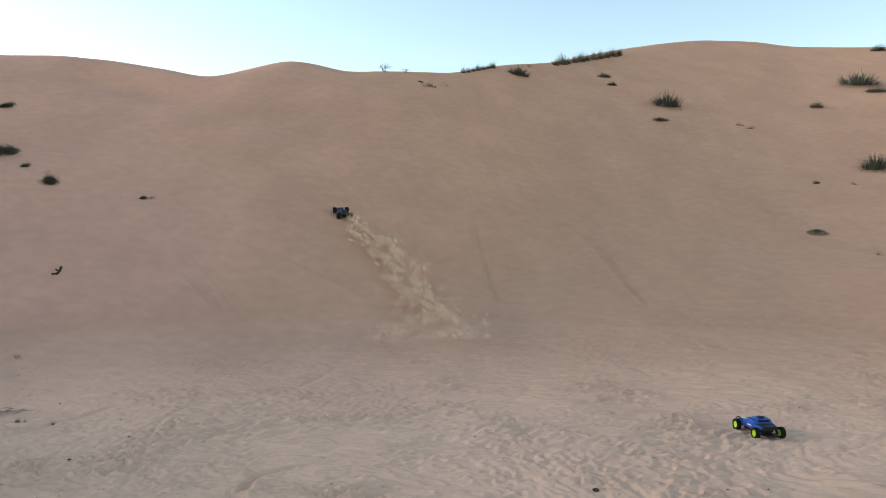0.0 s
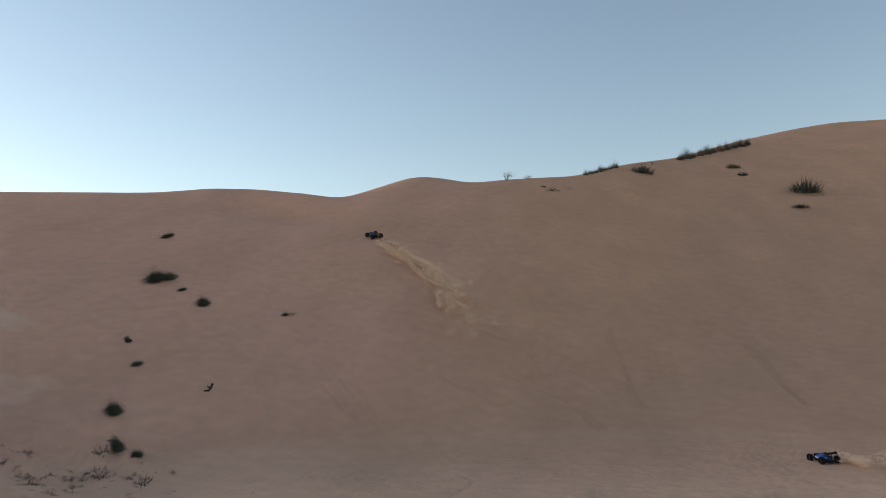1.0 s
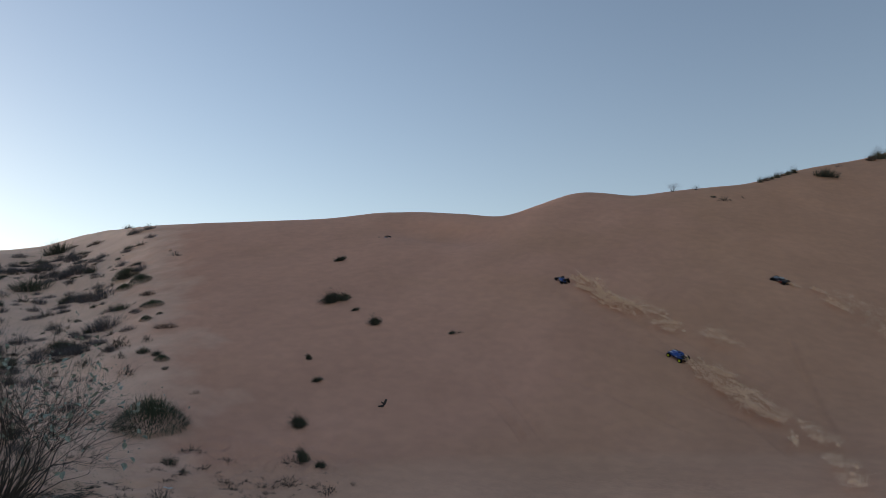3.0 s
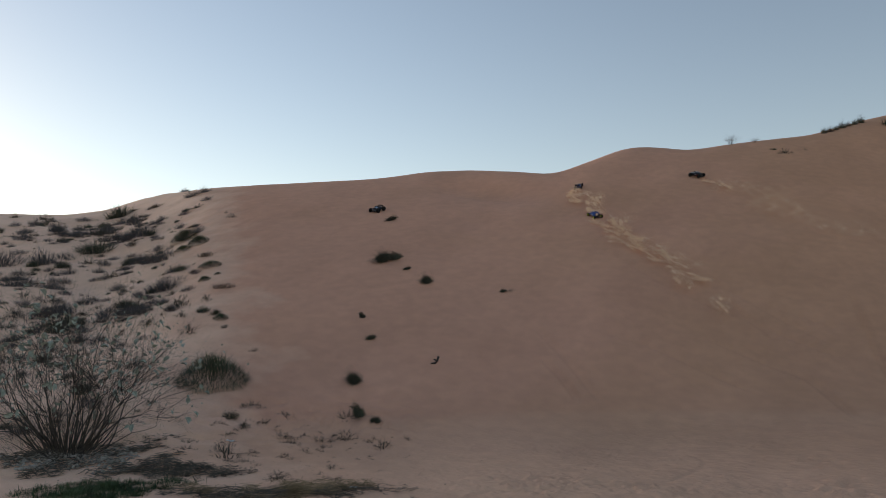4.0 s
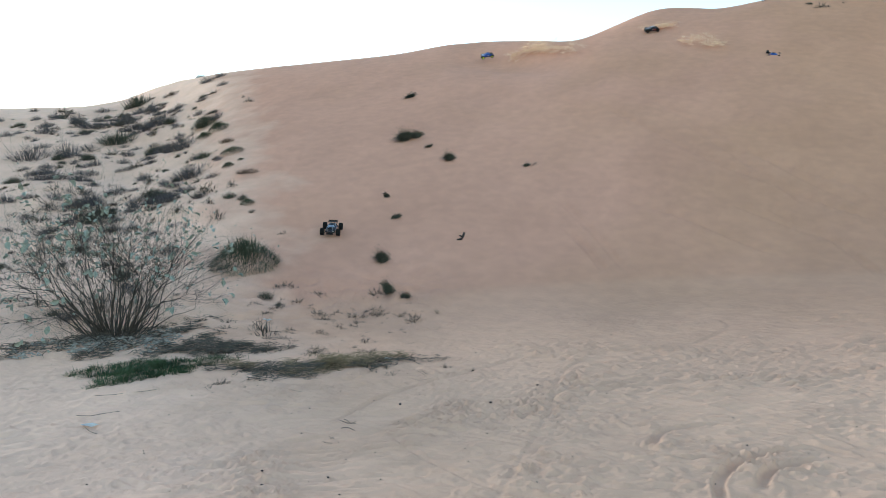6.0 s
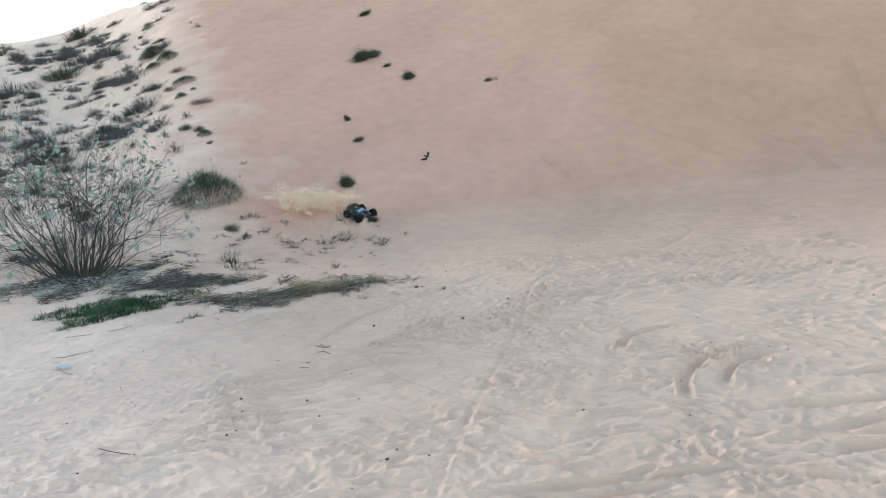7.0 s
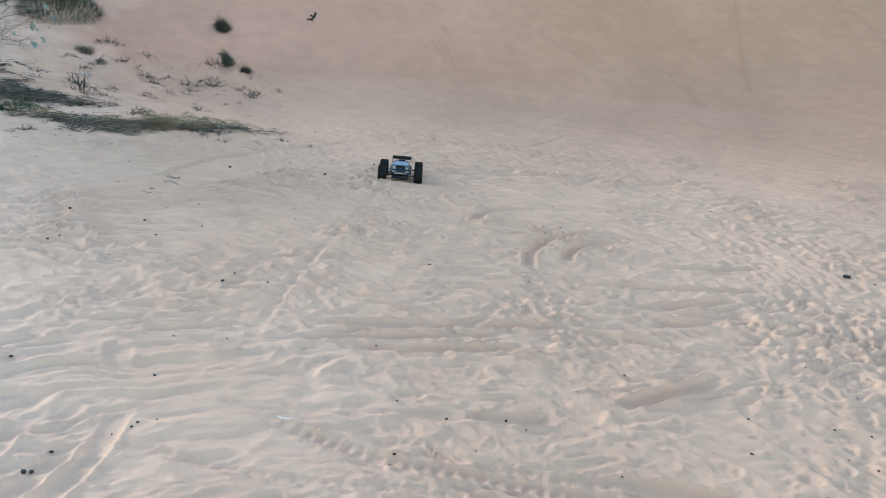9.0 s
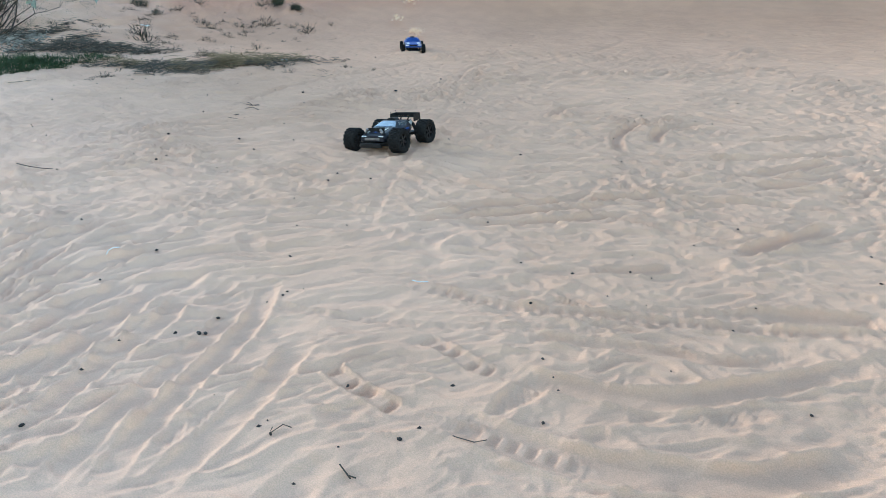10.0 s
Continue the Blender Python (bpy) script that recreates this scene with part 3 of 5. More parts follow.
def tyre_mesh(r, w, lugs=18):
    bm = lathe([(-w * .42, r * .60), (-w * .5, r * .78), (-w * .46, r * .92), (-w * .3, r * .955), (w * .3, r * .955), (w * .46, r * .92), (w * .5, r * .78), (w * .42, r * .60)])
    for k in range(lugs):
        for row, x in enumerate((-w * .36, -w * .12, w * .12, w * .36)):
            a = (k + 0.5 * (row % 2)) * 6.28319 / lugs
            m = Matrix.Rotation(a, 4, "X") @ Matrix.Translation((x, 0, r * .965)) @ Matrix.Diagonal((w * .20, r * .17, r * .075, 1))
            bmesh.ops.create_cube(bm, size=1, matrix=m)
    return bm


def rim_mesh(r, w, spokes=6):
    bm = lathe([(-w * .40, r * .56), (-w * .40, r * .63), (w * .40, r * .63), (w * .40, r * .56)], 24)
    for s in (1, -1):
        for k in range(spokes):
            m = Matrix.Rotation(k * 6.28319 / spokes, 4, "X") @ Matrix.Translation((s * w * .3, 0, r * .32)) @ Matrix.Diagonal((w * .1, r * .16, r * .56, 1))
            bmesh.ops.create_cube(bm, size=1, matrix=m)
    bmesh.ops.create_cone(bm, cap_ends=True, segments=10, radius1=r * .14, radius2=r * .14, depth=w * .8, matrix=Matrix.Rotation(radians(90), 4, "Y"))
    return bm


WHEELS = []


def model_car(name, label, base, track, r, w, shell, shell_mat, shell_label, trims, rim_mat, wing=None, bumper=True):
    """A radio-controlled car on the ground at the origin, nose towards +y."""
    car = tagged(new(name), label, "model car")
    car.empty_display_size = 0.1
    part("chassis", box_loft([(-base * .62, .04, .04, r * .55, r * .75), (-base * .4, .07, .07, r * .45, r * .8), (base * .4, .075, .075, r * .45, r * .8), (base * .64, .035, .035, r * .6, r * .8)], 0.004), BLACK_PLASTIC, car)
    body = part("body_shell", box_loft(shell, 0.006), shell_mat, car, shell_label, smooth=False)
    for nm, bm, mat, lab in trims(base, track, r):
        part(nm, bm, mat, body, lab)
    tyre, rim = None, None
    for sx in (-1, 1):
        for sy in (-1, 1):
            x, y = sx * (track / 2 - w / 2), sy * base / 2
            hub = new("wheel")
            hub.parent = car
            hub.location = (x, y, r)
            if tyre is None:
                tyre = part("tyre", tyre_mesh(r, w), RUBBER, hub)
                rim = part("rim", rim_mesh(r, w), rim_mat, hub, "" if rim_mat is BLACK_PLASTIC else "yellow-green plastic rim")
            else:
                for src in (tyre, rim):
                    o = new(src.name.split(".")[0], src.data)
                    o.parent = hub
                    if "label" in src:
                        o["label"] = src["label"]
            WHEELS.append((car, hub, (x, y, r), r))
            part("suspension_arm", bar([(sx * .035, y - .02, r * .75), (x - sx * w * .55, y, r * .85), (sx * .035, y + .02, r * .75)], 0.006), BLACK_PLASTIC, car)
            shock = part("shock_absorber", bar([(x - sx * w * .8, y + sy * .012, r * .9), (sx * .05, y + sy * .018, r * 1.95)], 0.0085, 8), STEEL, car)
            part("spring", bar([(x - sx * (w * .8 + .012), y + sy * .013, r * 1.05), (sx * .068, y + sy * .017, r * 1.65)], 0.0125, 8), BLACK_PLASTIC, shock)
        part("shock_tower", block(0, sx * base * .47, r * 1.5, .13, .006, r * 1.0, .002), BLACK_PLASTIC, car)
    if bumper:
        part("front_bumper", box_loft([(base * .62, .07, .06, r * .5, r * .7), (base * .74, .085, .075, r * .55, r * .95), (base * .78, .06, .06, r * .65, r * .9)], 0.004), BLACK_PLASTIC, car)
        part("rear_bumper", box_loft([(-base * .76, .06, .05, r * .6, r * .9), (-base * .6, .05, .05, r * .55, r * .8)], 0.004), BLACK_PLASTIC, car)
    if wing:
        wy, wz, half, chord, mat = wing
        sp = part("rear_wing", block(0, wy, wz, half * 2, chord, .008, .003, 12), mat, car)
        part("wing_lip", block(0, wy - chord * .45, wz + .012, half * 2, .008, .024, .002), mat, sp)
        for sx in (-1, 1):
            part("end_plate", block(sx * half, wy, wz, .005, chord * 1.1, .05, .002), mat, sp)
            part("wing_mount", bar([(sx * .03, -base * .45, r * 1.5), (sx * .03, wy, wz)], 0.005), BLACK_PLASTIC, sp)
    return car


def truggy_trims(base, track, r):
    yield "windscreen", box_loft([(base * .00, .064, .056, .150, .1805), (base * .19, .088, .080, .128, .1525)], .002), SKY_PALE_GLASS, "windscreen with pale sky reflection in its colour"
    for s in (-1, 1):
        yield "side_window", block(s * .082, -base * .11, .155, .012, .09, .024, .003, 4), SKY_PALE_GLASS, "side window with pale sky reflection in its colour"
        yield "headlight", block(s * .066, base * .625, .112, .040, .012, .009, .003), LENS, "clear headlight"
        yield "side_graphic", block(s * .104, -base * .02, .118, .008, .15, .014, .003), BLUE_TRIM, "blue side graphic"
        yield "side_lettering", block(s * .107, base * .24, .108, .006, .07, .010, .002), WHITE_TRIM, "small white side marking"
        yield "body_plate", block(s * .066, -base * .46, .136, .010, .055, .032, .003), WHITE_TRIM, "white rear side plate"
        yield "bonnet_line", block(s * .050, base * .40, .1405, .006, .10, .004, .001, -7), WHITE_TRIM, "thin white bonnet line"
    yield "bonnet_scoop", box_loft([(base * .26, .022, .018, .138, .154), (base * .48, .030, .026, .126, .138)], .002), BLACK_PLASTIC, ""
    yield "roof_scoop", box_loft([(-base * .26, .026, .020, .170, .188), (-base * .08, .030, .024, .174, .192)], .002), BLACK_PLASTIC, ""
    yield "grille", block(0, base * .635, .096, .12, .012, .016, .003), STEEL, "steel-grey grille"
    yield "bonnet_stripe", box_loft([(base * .22, .010, .008, .142, .1515), (base * .50, .010, .008, .128, .1345)], .001), BLUE_TRIM, "blue bonnet graphic"
    yield "antenna", bar([(.05, -base * .3, .15), (.05, -base * .32, .22)], .0018), BLACK_PLASTIC, ""


def buggy_trims(base, track, r):
    yield "cockpit", box_loft([(-base * .2, .05, .035, .10, .155), (base * .1, .055, .04, .10, .15)], .003), DARK_GLASS, "dark cockpit window"
    for s in (-1, 1):
        yield "side_graphic", block(s * .088, -base * .05, .088, .008, .2, .022, .003), WHITE_TRIM, "white side graphic"
    yield "nose_stripe", block(0, base * .4, .102, .035, .14, .006, .002, -8), WHITE_TRIM, "white nose stripe"


def truck_trims(base, track, r):
    yield "windscreen", box_loft([(base * .06, .075, .066, .150, .178), (base * .22, .09, .086, .128, .144)], .002), DARK_GLASS, "dark windscreen"
    for s in (-1, 1):
        yield "pillar", bar([(s * .086, base * .22, .140), (s * .070, base * .06, .184)], .005), WHITE_TRIM, "pale windscreen pillar"
        yield "bonnet_graphic", block(s * .070, base * .44, .1335, .040, .10, .004, .001, -4), WHITE_TRIM, "white bonnet graphic"
    yield "rear_window", block(0, -base * .27, .160, .12, .008, .03, .002, 20), DARK_GLASS, "dark rear window"
    for s in (-1, 1):
        yield "side_window", block(s * .090, -base * .05, .160, .010, .11, .028, .003), DARK_GLASS, "dark side window"
        yield "headlight", block(s * .085, base * .655, .115, .045, .012, .016, .003), LENS, "clear headlight"
        yield "wheel_arch", bar([(s * .118, base * .5 + .085 * math.cos(q), r + .085 * math.sin(q)) for q in (0.2, .8, 1.57, 2.3, 2.94)], .006), BLACK_PLASTIC, ""
        yield "door_line", block(s * .117, -base * .05, .108, .008, .07, .014, .002), WHITE_TRIM, "small white door lettering"
    yield "grille", block(0, base * .665, .112, .10, .010, .02, .002), BLACK_PLASTIC, ""
    yield "bed_cover", box_loft([(-base * .61, .080, .074, .118, .1325), (-base * .33, .096, .088, .128, .1415)], .002), BLACK_PLASTIC, "black open truck bed"
    yield "tail_panel", block(0, -base * .605, .112, .15, .010, .026, .003), BLACK_PLASTIC, "black tail panel"
    yield "roof_scoop", box_loft([(-base * .15, .03, .025, .188, .202), (0, .03, .02, .188, .198)], .002), BLACK_PLASTIC, ""


def stadium_trims(base, track, r):
    yield from truck_trims(base, track, r)
    for s in (-1, 1):
        yield "red_panel", block(s * .112, -base * .3, .100, .030, .16, .03, .004), RED_TRIM, "red side panel"
    yield "roof_graphic", block(0, -base * .08, .1925, .09, .12, .004, .001), WHITE_TRIM, "white roof graphic"


B1 = 0.335
truggy = model_car("truggy", "black and blue radio-controlled truggy with knobbly tyres on the sand", B1, 0.44, 0.080, 0.084,
                   [(-B1 * .60, .050, .045, .090, .145), (-B1 * .38, .085, .070, .080, .164), (-B1 * .12, .100, .070, .070, .180), (-B1 * .02, .104, .070, .068, .178),
                    (B1 * .20, .106, .092, .068, .148), (B1 * .50, .104, .092, .072, .130), (B1 * .64, .094, .084, .080, .116)], DARK_BODY, "glossy black shell with blue graphics",
                   truggy_trims, BLACK_PLASTIC, wing=(-B1 * .62, .172, .095, .080, BLACK_PLASTIC))
part("wing_graphic", block(0, -B1 * .62 - .043, .181, .13, .004, .014, .001), ORANGE_TRIM, truggy, "orange wing graphic")
B2 = 0.325
buggy = model_car("buggy", "blue radio-controlled buggy with rear wing racing over sand", B2, 0.31, 0.062, 0.045,
                  [(-B2 * .5, .035, .03, .06, .10), (-B2 * .25, .085, .05, .055, .15), (B2 * .05, .09, .05, .055, .15), (B2 * .3, .06, .045, .055, .11), (B2 * .62, .03, .025, .06, .08)],
                  BLUE_PAINT, "blue shell", buggy_trims, BLACK_PLASTIC, wing=(-B2 * .68, .175, .09, .07, BLACK_PLASTIC))
B3 = 0.375
TRUCK_SHELL = [(-B3 * .60, .088, .080, .100, .128), (-B3 * .30, .112, .100, .075, .138), (-B3 * .22, .114, .086, .070, .180), (-B3 * .05, .116, .082, .070, .192),
               (B3 * .08, .116, .084, .070, .186), (B3 * .24, .116, .104, .070, .142), (B3 * .58, .116, .106, .075, .128), (B3 * .66, .105, .095, .085, .115)]
short_course_truck = model_car("short_course_truck", "blue radio-controlled short-course truck with yellow-green rims on sand", B3, 0.335, 0.060, 0.050, TRUCK_SHELL, BLUE_PAINT,
                               "glossy blue truck shell", truck_trims, YELLOW_RIM)
stadium_truck = model_car("stadium_truck", "black and red radio-controlled truck climbing the dune", B3, 0.36, 0.068, 0.06,
                          [(y, a * .92, b * .92, lo, hi) for y, a, b, lo, hi in TRUCK_SHELL], DARK_BODY, "black shell with red panels", stadium_trims, BLACK_PLASTIC)


# ---- plants ----
def blades(n, rx, ry, h, lean, width, seed, droop=0.35, base_lift=0.0, dome=0.12):
    """Tapered, bent blades growing from an oval patch."""
    g = np.random.RandomState(seed)
    verts, faces = [], []
    for _ in range(n):
        q, d = g.rand() * 6.2832, math.sqrt(g.rand())
        bx, by = rx * d * math.cos(q) * .6, ry * d * math.sin(q) * .6
        out = q + g.normal(0, .5)
        t = lean * d * g.uniform(.4, 1.3) + g.normal(0, .12)
        ln = h * g.uniform(.5, 1.1) * (1 - dome * d)
        p = np.array([bx, by, base_lift * (1 - d ** 2) * g.rand() ** .6])
        w = width * g.uniform(.6, 1.4)
        side = np.array([-math.sin(out + g.normal(0, .8)), math.cos(out), 0]) * w
        for k in range(4):
            f = (1 - k / 3.0)
            i = len(verts)
            if k < 3:
                verts += [tuple(p - side * (f * .8 + .2)), tuple(p + side * (f * .8 + .2))]
            else:
                verts += [tuple(p)]
            if k and k < 3:
                faces.append((i - 2, i - 1, i + 1, i))
            elif k == 3:
                faces.append((i - 2, i - 1, i))
            p = p + ln / 3 * np.array([math.cos(out) * math.sin(t), math.sin(out) * math.sin(t), math.cos(t)])
            t += droop * g.uniform(.3, 1.2)
    return verts, faces


def twigs(n, rx, ry, h, lean, radius, seed, forks=2, curl=0.3, depth=2, foot=0.08):
    """Thin forking stems, three-sided and tapered. Returns the mesh lists and the tips."""
    g = np.random.RandomState(seed)
    verts, faces, tips = [], [], []

    def shoot(p, d, ln, r, level):
        segs = 4
        d = d / np.linalg.norm(d)
        for k in range(segs + 1):
            a = np.cross(d, (0.3, 0.5, 0.81))
            a = a / (np.linalg.norm(a) + 1e-9)
            b = np.cross(d, a)
            rr = r * (1 - .75 * k / segs)
            i = len(verts)
            for c in range(3):
                verts.append(tuple(p + rr * (math.cos(c * 2.0944) * a + math.sin(c * 2.0944) * b)))
            if k:
                for c in range(3):
                    faces.append((i - 3 + c, i - 3 + (c + 1) % 3, i + (c + 1) % 3, i + c))
            if level < depth and k in (2, 3):
                for _ in range(forks if k == 3 else max(1, forks - 1)):
                    nd = d + g.normal(0, .45, 3) + np.array([0, 0, .12])
                    shoot(p.copy(), nd, ln * g.uniform(.4, .75), rr * .75, level + 1)
            if k == segs:
                tips.append((p.copy(), d.copy()))
            p = p + d * ln / segs
            d = d + g.normal(0, curl * .35, 3)
            d = d / np.linalg.norm(d)

    for _ in range(n):
        q, e = g.rand() * 6.2832, math.sqrt(g.rand())
        p = np.array([rx * foot * e * math.cos(q), ry * foot * e * math.sin(q), -.03])
        t = lean * e * g.uniform(.6, 1.15)
        d = np.array([math.cos(q) * math.sin(t) * rx / max(rx, ry), math.sin(q) * math.sin(t) * ry / max(rx, ry), math.cos(t)])
        shoot(p, d, h * g.uniform(.55, .8), radius * g.uniform(.6, 1.2), 0)
    return verts, faces, tips


def sheaf(n, seed):
    """A wind-combed tuft: blades rooted along a short ridge, hanging over to one side and downhill."""
    g = np.random.RandomState(seed)
    verts, faces = [], []
    for _ in range(n):
        p = np.array([g.normal(.16, .16), g.normal(.08, .07), g.uniform(-.02, .10)])
        d = np.array([g.normal(-.55, .42), g.normal(-.30, .30), g.uniform(.25, 1.0)])
        ln, w = g.uniform(.25, .62), .007 * g.uniform(.6, 1.4)
        side = np.array([g.normal(0, .6), g.normal(0, .6), g.normal(0, .6)]) * w
        for k in range(4):
            f, i = 1 - k / 3.0, len(verts)
            verts += [tuple(p - side * (f * .8 + .2)), tuple(p + side * (f * .8 + .2))] if k < 3 else [tuple(p)]
            if k and k < 3:
                faces.append((i - 2, i - 1, i + 1, i))
            elif k == 3:
                faces.append((i - 2, i - 1, i))
            p = p + d / np.linalg.norm(d) * ln / 3
            d = d + np.array([-.12, -.10, -.42])
    return verts, faces


def plant(name, label, category, group, stems, foliage, stem_mat, leaf_mat, foliage_label=""):
    ob = mesh_part(name, stems[0], stems[1], stem_mat)
    tagged(ob, label, category, group)
    if foliage:
        mesh_part("foliage", foliage[0], foliage[1], leaf_mat, ob, foliage_label)
    return ob


# masters, one metre wide, laid out of sight under the sand until they are copied to their places
def masters(kind):
    out = []
    for s in range(3):
        if kind == "grey":
            st, bl = twigs(12, .5, .5, .42, 1.25, .009, 40 + s, 2, .3, 1), blades(320, .85, .85, .36, 1.2, .006, 45 + s)
            out.append(plant("dry_shrub", "grey leafless dome of dry twigs on the sandy hill", "shrub", "desert shrubs", st, bl, GREY_TWIG, GREY_TWIG))
        elif kind == "green":
            st, bl = twigs(10, .5, .5, .3, 1.2, .008, 50 + s, 1), blades(3600, 1.15, 1.15, .20, 1.7, .0042, 55 + s, .30, .30, .25)
            out.append(plant("green_tussock", "dark olive-green tussock growing from the sand", "shrub", "desert shrubs", st, bl, BROWN_TWIG, GREEN_BLADE))
        elif kind == "dark":
            st, bl = twigs(10, .5, .5, .3, 1.3, .010, 60 + s, 1, .3, 1), blades(560, .85, .7, .36, 1.3, .007, 65 + s, .45)
            out.append(plant("dark_tussock", "dark grey-green clump of grass on the sand", "shrub", "desert shrubs", st, bl, BROWN_TWIG, DARK_BLADE))
        elif kind == "russet":
            st, bl = twigs(9, .5, .45, .26, 1.3, .009, 70 + s, 1, .3, 1), blades(320, .9, .7, .32, 1.25, .008, 75 + s, .4)
            out.append(plant("russet_tussock", "reddish-brown dry tussock at the dune's edge", "shrub", "desert shrubs", st, bl, BROWN_TWIG, RUSSET_BLADE))
        elif kind == "flat":
            st, bl = twigs(7, .6, .35, .40, 1.52, .016, 80 + s, 2, .5, 1), blades(130, .95, .55, .18, 1.45, .012, 85 + s, .3)
            out.append(plant("fallen_brush", "flat patch of dark dead brush lying on sand", "dead brush", "dead brush", st, bl, DARK_LITTER, DARK_LITTER))
        elif kind == "sheaf":
            st = twigs(14, .5, .4, .40, 1.35, .012, 95 + s, 2, .4, 1)
            out.append(plant("slope_tussock", "dark wind-combed grass tussock hanging down the dune face", "shrub", "desert shrubs", st, sheaf(620, 97 + s), BROWN_TWIG, DARK_BLADE))
        elif kind == "bare":
            st = twigs(26, .5, .5, .62, .95, .008, 90 + s, 2)
            out.append(plant("bare_shrub", "bare twiggy shrub on the dune crest", "shrub", "crest shrubs", st, None, GREY_TWIG, None))
    return out


MASTER = {k: masters(k) for k in ("grey", "green", "dark", "russet", "flat", "sheaf", "bare")}
FIT = {"grey": (1.05, 1.45), "green": (0.95, 1.15), "dark": (0.9, 1.4), "russet": (0.95, 1.6), "flat": (1.25, 1.5), "sheaf": (1.0, 1.9), "bare": (1.1, 1.1)}
USED = set()
PLANTED = [0]


def put(kind, x, y, width, tall=1.0, turn=None, roll=0.0):
    """Sets a plant of that width on the ground, leaning with the slope."""
    i = PLANTED[0]
    PLANTED[0] += 1
    src = MASTER[kind][i % 3]
    g = random.Random(i)
    turn = g.uniform(0, 360) if turn is None else turn
    tilt = slope_frame(x, y)
    q = tilt.to_quaternion().slerp(Matrix.Identity(3).to_quaternion(), 0.35).to_matrix().to_4x4()
    m = Matrix.Translation((x, y, ground(x, y) - 0.015)) @ q @ pose(0, 0, 0, 0, roll, turn) @ Matrix.Diagonal((width * FIT[kind][0], width * FIT[kind][0], width * tall * FIT[kind][1], 1))
    if src.name in USED:
        return copy_thing(src, m)
    USED.add(src.name)
    src.matrix_basis = m
    return src


GREY_A = [(-20.01, 17.68, 1.12, 1.1), (-17.23, 15.64, 0.97, 0.7), (-26.73, 20.9, 0.99, 0.8), (-24.07, 20.42, 0.87, 0.9), (-24.48, 19.91, 0.61, 1), (-28.78, 18.58, 0.77, 0.8), (-29.45, 20.51, 0.58, 1.0), (-30.25, 22.19, 0.61, 1.0), (-25.7, 15.85, 1.26, 0.8), (-24.3, 16.42, 0.75, 1), (-21.55, 13.86, 1.07, 0.8), (-21.67, 15.4, 0.43, 1.0), (-20.8, 14.39, 0.49, 1.0), (-29.79, 17.55, 0.56, 1.0), (-26.55, 16.94, 0.61, 0.6), (-27.97, 23.25, 0.71, 1.0), (-32.73, 24.2, 0.79, 0.7), (-24.75, 17.56, 0.68, 0.7), (-17.21, 15.36, 0.74, 0.6), (-21.45, 18.37, 0.54, 0.8)]
GREY_B = [(-15.69, 14.91, 0.42, 0.7)]
DARK_A = [(-24.84, 18.92, 1.51, 0.9), (-22.77, 13.48, 0.76, 0.8), (-17.78, 16.59, 0.62, 0.9), (-31.08, 24.97, 1.03, 0.9), (-13.38, 13.64, 0.49, 0.8), (-12.57, 13.09, 0.35, 0.7), (-13.8, 13.62, 0.25, 1), (-24.02, 22.62, 0.59, 0.8), (-23.44, 21.58, 0.46, 0.9), (-17.08, 12.38, 0.67, 0.7), (-17.4, 11.49, 0.4, 1), (-9.48, 10.07, 0.53, 0.9)]
DARK_B = [(3.97, 39.93, 0.9, 0.8), (9.53, 43.84, 1.22, 0.8), (9.61, 42.04, 1.1, 0.8), (11.82, 38.79, 1.23, 0.9), (10.7, 36.17, 1.32, 0.4), (20.03, 39.15, 1.47, 0.8), (24.92, 43.74, 1.9, 0.6), (24.78, 41.67, 1.7, 0.6), (14.44, 28.15, 0.5, 0.8), (17.36, 29.19, 1.0, 0.85), (32.36, 54.27, 1.83, 0.9), (-1.2, 33.17, 0.53, 0.6)]
GREEN_A = [(-20.74, 19.55, 0.83, 0.9), (-19.28, 18.77, 0.61, 1), (-19.51, 18.29, 0.47, 0.8), (-16.65, 16.7, 0.72, 0.6), (-15.76, 15.59, 0.5, 0.9), (-15.72, 16.06, 0.4, 0.8), (-13.05, 13.46, 0.36, 1), (-10.84, 10.99, 1.75, 1.0), (12.16, 23.62, 1.08, 0.6)]
RUSSET_A = [(-17.74, 17.58, 0.64, 0.6), (-14.64, 15.18, 0.57, 0.6), (-21.31, 20.43, 0.62, 0.5), (-28.72, 25.09, 1.36, 0.6), (-30.66, 25.53, 0.71, 0.7), (-19.28, 12.4, 0.4, 0.6)]
FLAT_A = [(-14.96, 13.9, 0.78, 1.0), (-16.73, 14.13, 0.77, 1.0), (-14.79, 12.82, 0.5, 1.0), (-13.22, 12.58, 0.47, 1.0), (-18.57, 15.15, 0.46, 1.0), (-19.32, 16.07, 0.36, 1.0), (-23.09, 17.4, 0.65, 1.0), (-20.84, 16.44, 0.68, 1.0), (-19.66, 13.62, 0.76, 1.0), (-18.28, 11.4, 0.62, 1.0), (-17.51, 12.02, 0.75, 1.0), (-36.59, 23.07, 0.98, 1.0), (-34.46, 23.26, 0.81, 1.0), (-33.0, 22.29, 1.16, 1.0), (-31.69, 19.37, 0.72, 1.0), (-14.13, 13.21, 0.37, 1.0), (-14.4, 14.33, 0.39, 1.0), (-27.53, 23.53, 0.7, 1.0), (-23.41, 19.48, 0.49, 1.0), (-7.46, 18.49, 0.22, 1.0)]
